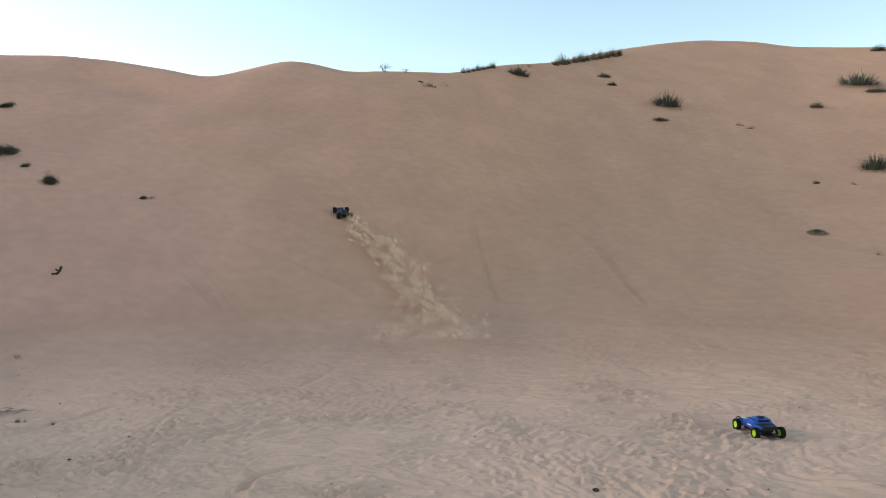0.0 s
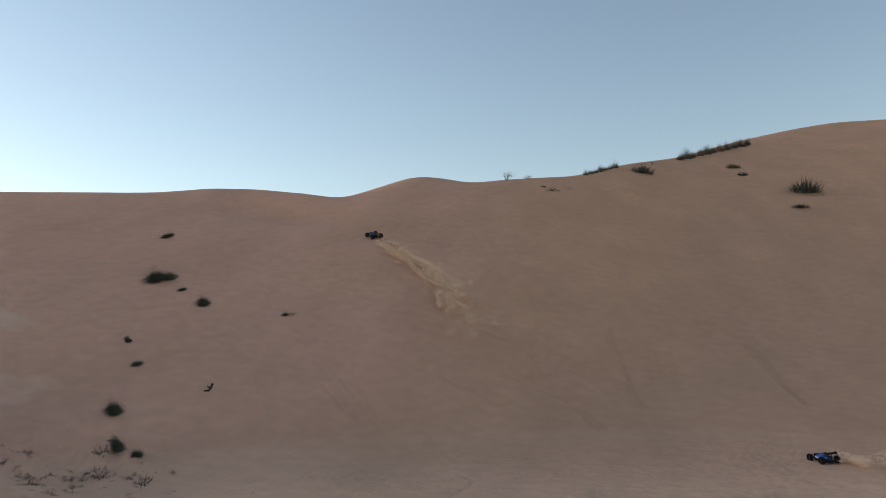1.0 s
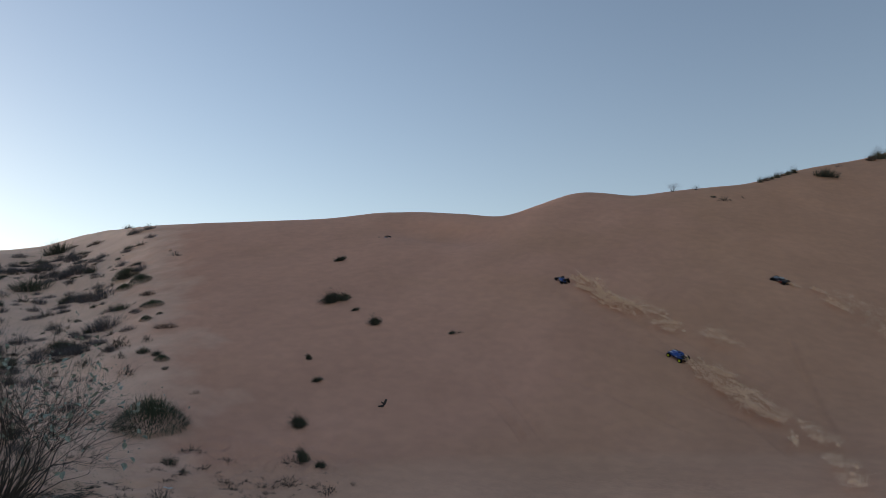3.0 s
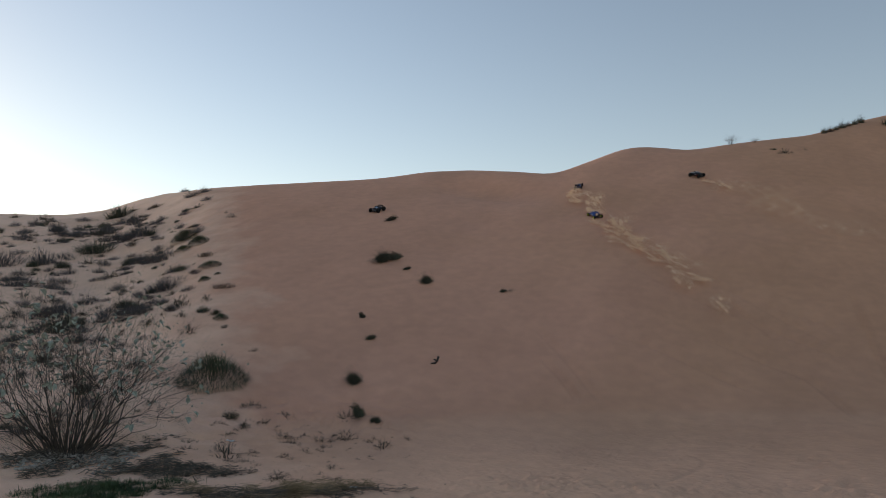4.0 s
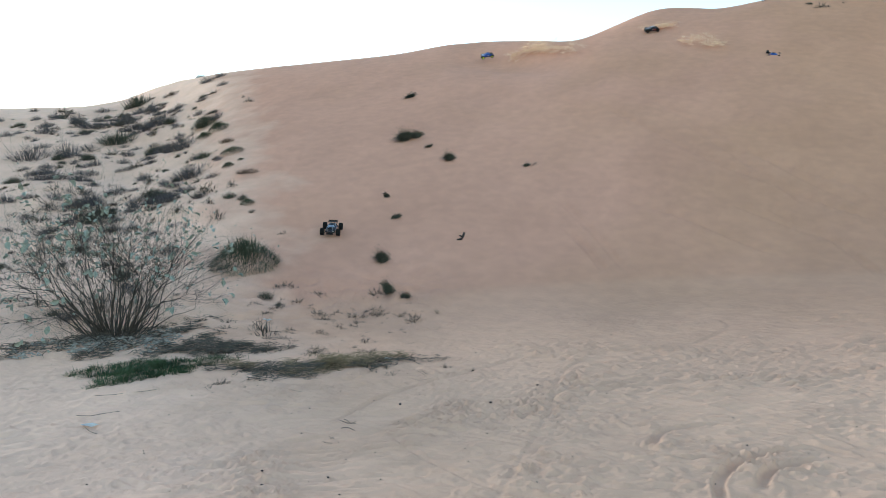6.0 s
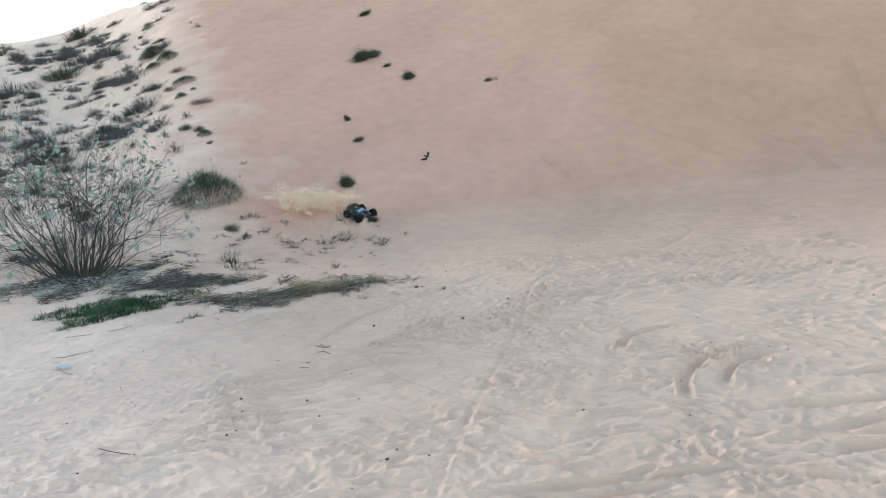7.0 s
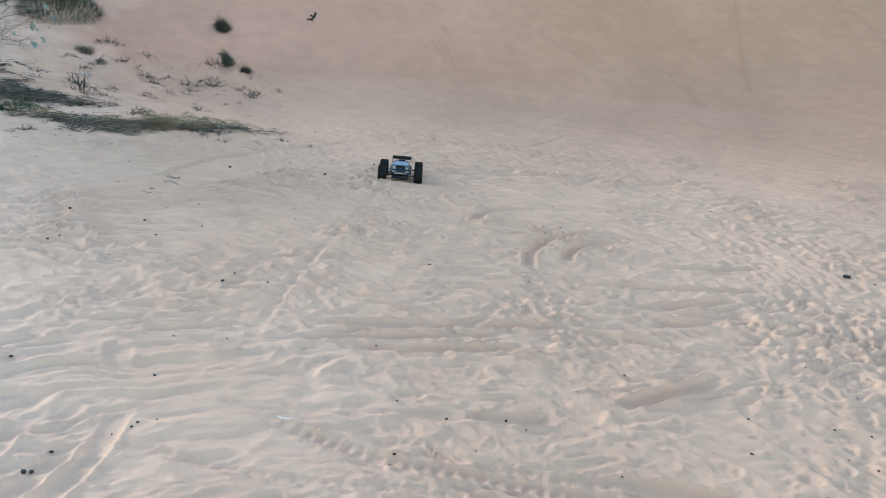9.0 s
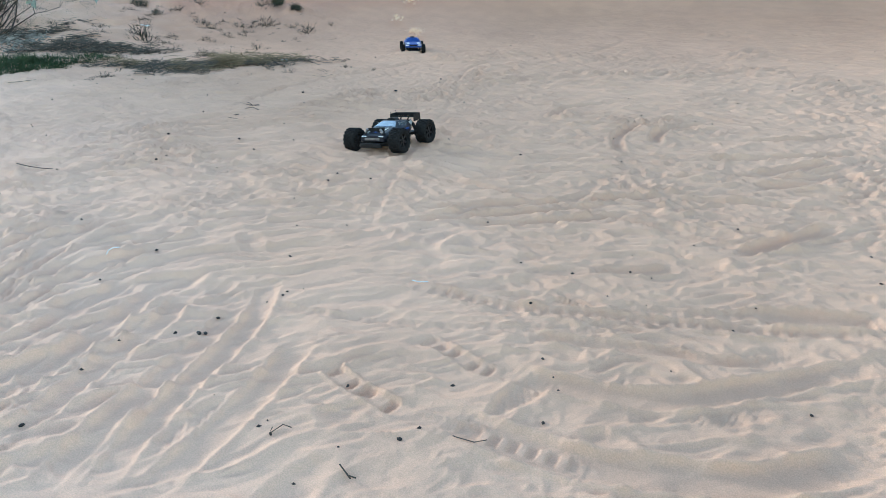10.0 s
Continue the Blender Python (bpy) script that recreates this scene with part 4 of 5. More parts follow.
FLAT_B = [(-20.8, 21.65, 0.33, 1.0), (-20.12, 21.2, 0.41, 1.0), (-11.01, 10.56, 0.47, 1.0), (-10.92, 9.56, 0.45, 1.0), (-7.92, 11.35, 0.43, 1.0), (-6.64, 10.57, 0.39, 1.0), (-7.46, 10.03, 0.29, 1.0), (-7.38, 10.58, 0.3, 1.0), (-8.25, 8.64, 0.56, 1.0), (-6.98, 10.85, 0.24, 1.0), (-11.17, 12.55, 0.21, 1.0), (-0.78, 32.8, 0.53, 1.0), (-0.01, 33.47, 0.32, 1.0), (14.5, 35.8, 0.37, 1.0), (14.91, 35.31, 0.42, 1.0), (12.7, 21.17, 0.38, 1.0), (15.58, 27.63, 0.25, 1.0)]
BARE_A = [(-2.94, 33.92, 0.88, 0.8), (-1.96, 34.55, 0.67, 0.5), (4.81, 42.73, 0.55, 0.5)]
for kind, rows in (("grey", GREY_A), ("grey", GREY_B), ("dark", DARK_A), ("dark", DARK_B), ("green", GREEN_A), ("russet", RUSSET_A), ("flat", FLAT_A), ("flat", FLAT_B), ("bare", BARE_A)):
    for x, y, width, tall in rows:
        put(kind, x, y, width, tall)

# wind-combed tussocks in a line down the face
SLOPE_TUFTS = [(-13.61, 22.41, 0.41, 0.64), (-11.64, 18.71, 0.58, 0.94), (-11.41, 19.03, 0.35, 1.12), (-10.67, 18.42, 0.43, 0.74), (-9.7, 17.84, 0.44, 0.91), (-10.16, 15.32, 0.28, 1.28), (-9.43, 14.55, 0.44, 0.87), (-8.59, 12.63, 0.4, 1.13), (-7.8, 11.63, 0.42, 1.5), (-7.37, 11.51, 0.34, 1.4), (-7.62, 18.35, 0.25, 0.6)]
for x, y, width, tall in SLOPE_TUFTS:
    put("sheaf", x, y, width * 1.25, tall * .8, math.degrees(math.atan2(-x, y)), -20)

# grass strips along the crest
CREST_GRASS = [(6.88, 45.94, 0.75), (7.39, 46.59, 0.76), (7.89, 47.13, 0.77), (8.39, 47.64, 0.78), (8.9, 48.16, 0.79), (9.42, 48.67, 0.8), (9.95, 49.19, 0.81), (10.49, 49.71, 0.82), (11.04, 50.23, 0.83), (11.59, 50.76, 0.84), (12.16, 51.29, 0.85), (0.85, 37.17, 0.42), (1.11, 37.62, 0.42), (1.38, 38.13, 0.43), (1.66, 38.62, 0.44), (1.95, 39.15, 0.44), (2.24, 39.71, 0.45), (2.54, 40.22, 0.45)]
for i, (x, y, width) in enumerate(CREST_GRASS):
    put("dark" if i % 3 else "russet", x * 0.992, y * 0.992, width * (1.25 + 0.3 * math.sin(i * 2.3)), 2.0)

# small growth scattered over the hill beside the dune
g = random.Random(17)
count = 0
while count < 500:
    a, d = radians(g.triangular(45.0, 68, 50)), 13.6 + 27 * g.random() ** 1.2
    x, y = -d * math.sin(a), d * math.cos(a)
    clump = float(wave(np.array([x]), np.array([y]), 2.6, 51)[0])
    if clump < g.uniform(-.7, .35):      # they grow in loose drifts with bare sand between
        continue
    kind = ("grey", "flat", "grey", "dark", "flat", "russet", "grey")[count % 7]
    put(kind, x, y, (g.uniform(.13, .32) + .30 * max(clump, 0) * g.random()) * (1 + d * .014), g.uniform(.6, 1.0))
    count += 1
# some of these dark pieces stand in for the shade in small footprints
for i in range(48):   # bits of dead brush and scuffed debris at the foot of the dune
    a, d = radians(g.triangular(29, 58, 40)), g.uniform(10.2, 14.2)
    put("flat", -d * math.sin(a), d * math.cos(a), g.uniform(.12, .34), g.uniform(.5, .9))
for i in range(140):   # crumbs of bark and leaf trodden into the foot of the slope
    a, d = radians(g.triangular(27, 54, 38)), g.uniform(8.6, 13.6)
    put("flat", -d * math.sin(a), d * math.cos(a), g.uniform(.06, .22), g.uniform(.5, 1.0))



# ---- the large leafless bush and what lies round it ----
def big_bush(x, y):
    """A milkweed bush: bare forking stems from one root, pale waxy leaves near the tips."""
    bush = tagged(new("milkweed_bush"), "large half-bare milkweed bush with pale waxy leaves on sand", "bush")
    bush.matrix_basis = Matrix.Translation((x, y, ground(x, y) - 0.03))
    tips = []
    for s in range(66):
        g = random.Random(300 + s)
        st = twigs(1, .5, .5, 1.0, 0.0, .0062, 300 + s, 3 if s % 2 else 2, .42, 3)
        q, lean = s * 2.39996, 0.08 + 0.92 * (s / 66) ** 0.8 * g.uniform(.75, 1.12)
        ln = 2.7 * g.uniform(.72, 1.06) * (1 - .2 * (lean > .95)) * min(1, .72 + lean * .6)
        off = g.uniform(.05, .42)
        m = Matrix.Translation((off * math.cos(q), off * math.sin(q), 0)) @ Matrix.Rotation(q, 4, "Z") @ Matrix.Rotation(lean, 4, "Y") @ Matrix.Diagonal((ln * .9, ln * .9, ln, 1))
        mesh_part("stem", [tuple(m @ Vector(v)) for v in st[0]], st[1], BROWN_TWIG, bush)
        tips += [(m @ Vector(p), (m.to_3x3() @ Vector(d)).normalized()) for p, d in st[2]]
    g = random.Random(9)
    me = []
    for k in range(3):
        L, W, b = 1.0, .58 + .07 * k, .16 + .08 * k
        v = [(0, 0, 0), (-W * .4, L * .28, b * .6), (0, L * .3, 0), (W * .4, L * .28, b * .6), (-W * .42, L * .68, b * .7), (0, L * .7, -.03), (W * .42, L * .68, b * .7), (0, L, -.10)]
        f = [(0, 2, 1), (0, 3, 2), (1, 2, 5, 4), (2, 3, 6, 5), (4, 5, 7), (5, 6, 7)]
        d = bpy.data.meshes.new("leaf")
        d.from_pydata(v, [], f)
        d.materials.append(WAXY_LEAF)
        me.append(d)
    tips = [q for q in tips if q[0].z < 2.6]
    g.shuffle(tips)
    for p, d in tips[:200]:
        for s in (0, 1):
            leaf = new("leaf", me[g.randrange(3)])
            leaf.parent = bush
            turn = d.to_track_quat("Z", "Y").to_matrix().to_4x4() @ Matrix.Rotation(g.uniform(0, 6.28) * (s == 0) + s * g.uniform(2.6, 3.7), 4, "Z") @ Matrix.Rotation(radians(g.uniform(15, 60)), 4, "X")
            size = g.uniform(.07, .13)
            leaf.matrix_basis = Matrix.Translation(p - d * g.uniform(0, .12)) @ turn @ Matrix.Diagonal((size, size, size, 1))
    under = twigs(120, 1.0, 1.0, 1.15, 1.4, .006, 888, 2, .5, 2, .3)
    mesh_part("undergrowth", under[0], under[1], DARK_LITTER, bush, "dark tangle of dead twigs")
    small_v, small_f = [], []
    for p, d in tips[200:1100]:
        turn = d.to_track_quat("Z", "Y").to_matrix() @ Matrix.Rotation(g.uniform(0, 6.28), 3, "Z") @ Matrix.Rotation(radians(g.uniform(20, 80)), 3, "X")
        s, i = g.uniform(.025, .055), len(small_v)
        small_v += [tuple(p + turn @ Vector(q) * s) for q in ((0, 0, 0), (-.35, .45, .12), (0, .5, 0), (.35, .45, .12), (0, 1, -.05))]
        small_f += [(i, i + 2, i + 1), (i, i + 3, i + 2), (i + 1, i + 2, i + 4), (i + 2, i + 3, i + 4)]
    tagged(mesh_part("small_leaves", small_v, small_f, WAXY_LEAF, bush), kind="stuff")
    return bush


def litter_patch(name, label, category, cx, cy, rx, ry, turn, n, length, width, mat, seed, height_up, shape=2.0, curve=0.0):
    """Loose thin pieces lying and leaning in an uneven oval on the ground."""
    g = np.random.RandomState(seed)
    verts, faces = [], []
    for _ in range(n):
        q, d = g.rand() * 6.2832, g.rand() ** (1 / shape)
        edge = 1 + .25 * math.sin(q * 3 + seed) + .15 * math.sin(q * 7 + 2)
        u, v = rx * d * math.cos(q) * edge, ry * d * math.sin(q) * edge
        v += curve * (u / rx) ** 2
        x, y = cx + u * math.cos(turn) - v * math.sin(turn), cy + u * math.sin(turn) + v * math.cos(turn)
        if float(wave(np.array([x]), np.array([y]), .34, seed)[0]) < -.12 - .3 * (1 - d):
            continue
        z = ground(x, y) + height_up * g.rand() ** 2 * (1 - d * .7)
        a, t = g.rand() * 6.2832, g.normal(0, .25)
        ln, w = length * g.uniform(.4, 1.3), width * g.uniform(.6, 1.4)
        dx, dy, dz = math.cos(a) * math.cos(t) * ln / 2, math.sin(a) * math.cos(t) * ln / 2, abs(math.sin(t)) * ln / 2
        sx, sy = -math.sin(a) * w, math.cos(a) * w
        bend = g.normal(0, .18) * ln
        i = len(verts)
        mx, my = x - math.sin(a) * bend, y + math.cos(a) * bend
        verts += [(x - dx, y - dy, z - .003), (mx - sx, my - sy, z + dz * .5 + .003), (mx, my, z + dz * .5 + .003 + w), (mx + sx, my + sy, z + dz * .5 + .003), (x + dx, y + dy, z + dz)]
        faces += [(i, i + 1, i + 2), (i, i + 2, i + 3), (i + 4, i + 2, i + 1), (i + 4, i + 3, i + 2), (i, i + 3, i + 1), (i + 4, i + 1, i + 3)]
    ob = mesh_part(name, verts, faces, mat)
    return tagged(ob, label, category, kind="stuff")


BUSH = (-9.95, 7.25)
big_bush(*BUSH)
litter_patch("twig_litter", "dark twigs and rotted stems under the bush", "litter", BUSH[0] + .45, BUSH[1] - .3, 1.7, .95, .93, 3200, .2, .006, DARK_LITTER, 11, .12)
litter_patch("fallen_leaves", "pale dried leaves scattered under the bush", "litter", BUSH[0] + .5, BUSH[1] - .4, 1.3, .75, .93, 1100, .08, .022, DRY_LEAF, 12, .06)
litter_patch("dry_grass_mat", "flattened mat of straw-brown dead grass on sand", "dead grass", -6.1, 7.3, 1.25, .42, .70, 2600, .24, .004, STRAW, 13, .15, 1.2, .1)
litter_patch("dead_root_mat", "dark tangle of dead roots edging the sand", "dead grass", -6.0, 7.15, 1.45, .42, .70, 1500, .22, .005, DARK_LITTER, 14, .08, 1.4, .1)
litter_patch("dark_brush_mat", "dark dead twigs between bush and straw", "dead grass", -8.0, 7.35, .85, .45, .84, 1500, .2, .005, DARK_LITTER, 15, .12)


def grass_patch(cx, cy, rx, ry, turn):
    """Many small tufts of grass in a ragged oval."""
    g = np.random.RandomState(78)
    verts, faces = [], []
    for k in range(330):
        q, d = g.rand() * 6.2832, math.sqrt(g.rand())
        edge = 1 + .3 * math.sin(q * 3 + 1) + .2 * math.sin(q * 5)
        p = pose(cx, cy, 0, 0, 0, turn) @ Vector((rx * d * edge * math.cos(q), ry * d * edge * math.sin(q), 0))
        v, f = blades(34, .13, .13, g.uniform(.07, .19) * (1.15 - .5 * d), 1.1, .0035, 900 + k, .5)
        i, z = len(verts), ground(p.x, p.y) - .012
        verts += [(a + p.x, b + p.y, c + z) for a, b, c in v]
        faces += [tuple(n + i for n in r) for r in f]
    ob = mesh_part("grass_patch", verts, faces, FRESH_GRASS)
    return tagged(ob, "low patch of fresh green grass before the bush", "grass", kind="stuff")


grass_patch(-7.85, 6.15, .8, .5, 52)


# ---- small things on the sand ----
def pebble_mesh(seed):
    g = random.Random(seed)
    bm = bmesh.new()
    bmesh.ops.create_icosphere(bm, subdivisions=1, radius=.5)
    for v in bm.verts:
        v.co *= g.uniform(.7, 1.15)
        v.co.z *= .6
    return bm


STONES = [(-3.91, 3.91, 0.03), (-2.37, 3.39, 0.03), (-3.13, 7.42, 0.035), (-3.26, 10.69, 0.04), (-1.92, 1.64, 0.03), (-1.93, 1.76, 0.02), (-0.9, 2.28, 0.02), (-0.61, 2.67, 0.016), (0.39, 3.24, 0.02), (-3.43, 4.06, 0.035), (-1.48, 4.37, 0.025), (-0.1, 2.52, 0.012), (-3.78, 3.77, 0.03), (0.03, 1.85, 0.016), (-1.17, 1.24, 0.016), (-0.89, 2.21, 0.02), (0.38, 2.93, 0.02), (-1.8, 1.99, 0.015), (-4.13, 6.13, 0.045), (-3.31, 6.52, 0.04), (-2.05, 1.03, 0.022), (-1.03, 1.33, 0.02), (-0.58, 2.71, 0.018), (-1.91, 1.66, 0.022), (-1.8, 2.02, 0.014), (-3.58, 3.39, 0.03), (-3.13, 7.34, 0.035), (-4.59, 8.79, 0.03), (1.27, 5.89, 0.07)]
TWIGS = [(-0.86, 1.38, 0.23, 0.1), (-3.97, 4.8, 0.46, 0.14), (-4.12, 5.21, -0.16, 0.2), (-4.5, 7.21, 0.17, 0.25), (-7.14, 5.32, 0.74, 0.7), (-6.76, 4.63, 0.74, 0.4), (-5.54, 6.16, -0.41, 0.4), (-6.39, 5.75, -0.29, 0.25), (-4.06, 4.92, -0.52, 0.1), (-4.22, 5.4, 0.06, 0.15), (-4.6, 7.44, -0.56, 0.2), (-4.11, 2.98, 0.09, 0.3), (-1.35, 1.25, 0.37, 0.05), (-1.09, 1.16, -0.18, 0.06), (-8.2, 8.71, 0.41, 0.4), (-8.59, 4.93, 0.29, 0.3), (-4.63, 7.42, -0.56, 0.25), (-4.24, 5.42, 0.24, 0.12), (-4.25, 5.38, -0.21, 0.2), (-6.33, 4.24, 0.02, 0.25)]
WHITE_STICKS = [(-2.61, 2.07, 2.2), (-1.32, 2.35, 4.2)]
SCRAPS = [(-8.62, 9.12), (-6.48, 4.32), (-5.49, 7.99)]
STONE = [part("pebble", pebble_mesh(s), PEBBLE) for s in range(3)]
for i, (x, y, size) in enumerate(STONES):
    size *= .75
    m = Matrix.Translation((x, y, ground(x, y) + size * .15)) @ pose(0, 0, 0, 0, 0, i * 77) @ Matrix.Diagonal((size * 1.3, size, size, 1))
    ob = STONE[i] if i < 3 else copy_thing(STONE[i % 3], Matrix.Identity(4))
    ob.matrix_basis = m
    tagged(ob, "small dark pebble half sunk in sand", "pebble", "pebbles on the sand")


def crumbs():
    """Tiny dark droppings and seeds over the floor, too many to count."""
    g = np.random.RandomState(31)
    verts, faces = [], []
    for _ in range(420):
        d, a = 1.2 + 12 * g.rand(), np.radians(g.uniform(-36, 60))
        x, y = -d * np.sin(a), d * np.cos(a)
        z, s, t = ground(x, y), g.uniform(.003, .009) * (1 + d * .06), g.rand() * 6.28
        i = len(verts)
        verts += [(x + s * math.cos(t), y + s * math.sin(t), z), (x - s * math.sin(t) * .6, y + s * math.cos(t) * .6, z), (x - s * math.cos(t), y - s * math.sin(t), z), (x + s * math.sin(t) * .6, y - s * math.cos(t) * .6, z), (x, y, z + s * .8)]
        faces += [(i, i + 1, i + 4), (i + 1, i + 2, i + 4), (i + 2, i + 3, i + 4), (i + 3, i, i + 4)]
    return tagged(mesh_part("crumbs", verts, faces, PEBBLE), "scattered dark specks of grit on the sand", "grit", kind="stuff")


crumbs()


def stick(name, label, points, radius, mat):
    pts = [(x, y, ground(x, y) + radius * .6 + up) for x, y, up in points]
    return tagged(part(name, bar(pts, radius, 6), mat), label, "twig")


for k, (x, y, a, n) in enumerate(TWIGS):
    g = random.Random(k)
    stick("twig", "thin dark dry twig lying on sand", [(x + n * f * math.cos(a) + g.uniform(-.02, .02), y + n * f * math.sin(a) + g.uniform(-.02, .02), g.uniform(0, .02)) for f in (-.5, -.2, .15, .5)], .0014 + .0006 * (k % 3), BROWN_TWIG)
for x, y, a in WHITE_STICKS:
    stick("bleached_stick", "curved bleached white stick on sand", [(x + .05 * math.cos(a + c) - .05, y + .05 * math.sin(a + c), .004) for c in (0, .5, 1.0, 1.4)], .0024, PAPER)
for k, (x, y) in enumerate(SCRAPS):
    bm = bmesh.new()
    grid = [[bm.verts.new((.05 * (i - 1), .028 * (j - 1), .012 * math.sin(i * 2.1 + j * 1.7 + k))) for i in range(4)] for j in range(3)]
    for j in range(2):
        for i in range(3):
            bm.faces.new((grid[j][i], grid[j][i + 1], grid[j + 1][i + 1], grid[j + 1][i]))
    bmesh.ops.solidify(bm, geom=bm.faces[:], thickness=.002)
    ob = part("paper_scrap", bm, PAPER)
    ob.matrix_basis = Matrix.Translation((x, y, ground(x, y) + .02)) @ pose(0, 0, 0, 8, 5, 40 * k)
    tagged(ob, "crumpled white scrap of litter on sand", "litter")


def snag(x, y):
    """A short dark broken branch standing in the face of the dune."""
    z = ground(x, y)
    ob = part("dead_branch", bar([(x - .07, y, z - .02), (x - .02, y, z + .03), (x + .03, y - .02, z + .07), (x + .06, y, z + .17)], .026, 7), PEBBLE)
    part("side_shoot", bar([(x - .02, y, z + .03), (x - .11, y - .05, z + .015)], .018, 6), PEBBLE, ob)
    part("side_shoot", bar([(x + .03, y - .02, z + .07), (x - .04, y - .04, z + .11)], .018, 6), PEBBLE, ob)
    return tagged(ob, "short dark broken branch stuck in the dune", "branch")


snag(-7.57, 14.3)


# ---- flying sand: rigid clouds of grains that rise behind the wheels and settle again ----
def grain_cloud(seed, n, rx, ry, rz, grain, clods):
    """Billowing dust: fine grains gathered in lobes, with a few coarser crumbs."""
    g = np.random.RandomState(seed)
    lobes = np.clip(g.normal(0, .55, (12, 3)), -1, 1) * (rx, ry, rz)
    size = g.uniform(.07, .34, 12)
    pick = g.randint(0, 12, n)
    c = lobes[pick] + np.clip(g.normal(0, 1, (n, 3)), -2.8, 2.8) * size[pick, None] * (rx, ry, rz)
    c[:, 2] = np.abs(c[:, 2]) + .006
    v = (c[:, None, :] + np.clip(g.normal(0, .5, (n, 3, 3)), -1, 1) * grain * g.uniform(.5, 1.3, (n, 1, 1))).reshape(-1, 3)
    verts, faces = [tuple(q) for q in v], [(3 * i, 3 * i + 1, 3 * i + 2) for i in range(n)]
    bm = bmesh.new()
    bmesh.ops.create_icosphere(bm, subdivisions=1, radius=1)
    ball, rim = [np.array(q.co) for q in bm.verts], [[q.index for q in f.verts] for f in bm.faces]
    bm.free()
    for _ in range(clods):
        k = g.randint(12)
        at = lobes[k] * .85 + np.clip(g.normal(0, 1, 3), -1.4, 1.4) * size[k] * .62 * np.array((rx, ry, rz))
        r, i = g.uniform(.005, .012), len(verts)
        at[2] = abs(at[2])
        verts += [tuple(at + q * r * g.uniform(.75, 1.2)) for q in ball]
        faces += [tuple(j + i for j in f) for f in rim]
    me = bpy.data.meshes.new("sand_spray")
    me.from_pydata(verts, [], faces)
    me.polygons.foreach_set("use_smooth", [True] * len(me.polygons))
    me.materials.append(DUST)
    return me


CLOUDS = {"wisp": [grain_cloud(690 + k, 1100, .09, .15, .06, .010, 3) for k in range(3)],
          "tight": [grain_cloud(700 + k, 2400, .13, .34, .11, .0122, 5) for k in range(3)],
          "broad": [grain_cloud(710 + k, 2800, .24, .46, .20, .0138, 5) for k in range(3)],
          "thin": [grain_cloud(720 + k, 1600, .50, .55, .32, .0130, 0) for k in range(3)]}

ROUTE = {}   # seconds, plan position, heading in degrees to the left of +y
ROUTE["truggy"] = [(-1, -0.1829, 14.66, 2.801), (-0.7, -0.2932, 16.92, 15.95), (-0.35, -1.38, 18.85, 36.94), (0, -2.84, 20.3, 28), (0.3, -3.827, 21.42, 32), (0.6, -5.159, 22.97, 38), (0.9, -6.362, 24.03, 48.69), (1, -6.891, 24.49, 46.84), (1.2, -7.872, 25.45, 43.97), (1.5, -9.386, 27.08, 48.77), (1.8, -10.92, 28.13, 62.34), (2.1, -12.18, 28.54, 80.16), (2.4, -13.31, 28.54, 131), (2.7, -13.55, 27.34, 167), (3.8, -14.42, 23.75, 163.7), (4.1, -14.82, 23.03, 182.4), (4.5, -14.31, 21.29, 199.6), (4.7, -13.89, 20.43, 204.8), (5, -13.3, 19.1, 205.5), (5.3, -12.53, 17.56, 206.8), (5.5, -12.07, 16.66, 211.7), (5.7, -11.4, 15.75, 206.3), (6.1, -9.939, 12.34, 207.4), (6.45, -9.069, 11.24, 255.7)]
ROUTE["truggy"] += [(6.8, -8.383, 11.95, 287), (7, -7.731, 11.65, 250), (7.2, -7.005, 11.26, 250), (7.5, -5.884, 10.58, 243), (7.7, -5.206, 10.15, 231), (8, -4.198, 9.213, 232), (8.3, -3.649, 8.609, 212), (8.6, -3.146, 7.936, 204), (8.8, -2.901, 7.42, 202), (9, -2.675, 6.953, 199), (9.2, -2.548, 6.558, 192), (9.5, -2.235, 5.563, 179), (9.7, -2.265, 5.003, 173), (10, -2.366, 4.293, 171)]
ROUTE["buggy"] = [(0, 10.5, 9, 61.11), (0.5, 7.6, 10.6, 61.17), (0.9, 4.112, 12.52, 54.58), (1, 3.855, 13.26, 14.71), (1.2, 3.434, 15.1, 15.15), (1.5, 2.399, 18.64, 32.2), (1.8, 0.3849, 19.94, 62.02), (2.1, -1.531, 20.73, 63.18), (2.4, -3.16, 21.73, 63.47), (2.7, -4.337, 22.13, 47.75), (3.8, -7.881, 26.02, 34.52), (4.1, -7.896, 27.31, -13.17), (4.5, -7.379, 28.16, -46.47), (4.7, -6.81, 28.34, -68.72), (5, -6.191, 28.63, -88.76), (5.3, -5.213, 28.37, -108.5), (5.5, -4.657, 28.11, -118.8), (5.7, -3.737, 27.56, -93.84), (6.4, 0, 27.8, -91.94), (7.2, 4, 27.3, -101.3), (10, 9, 26, -104.6)]
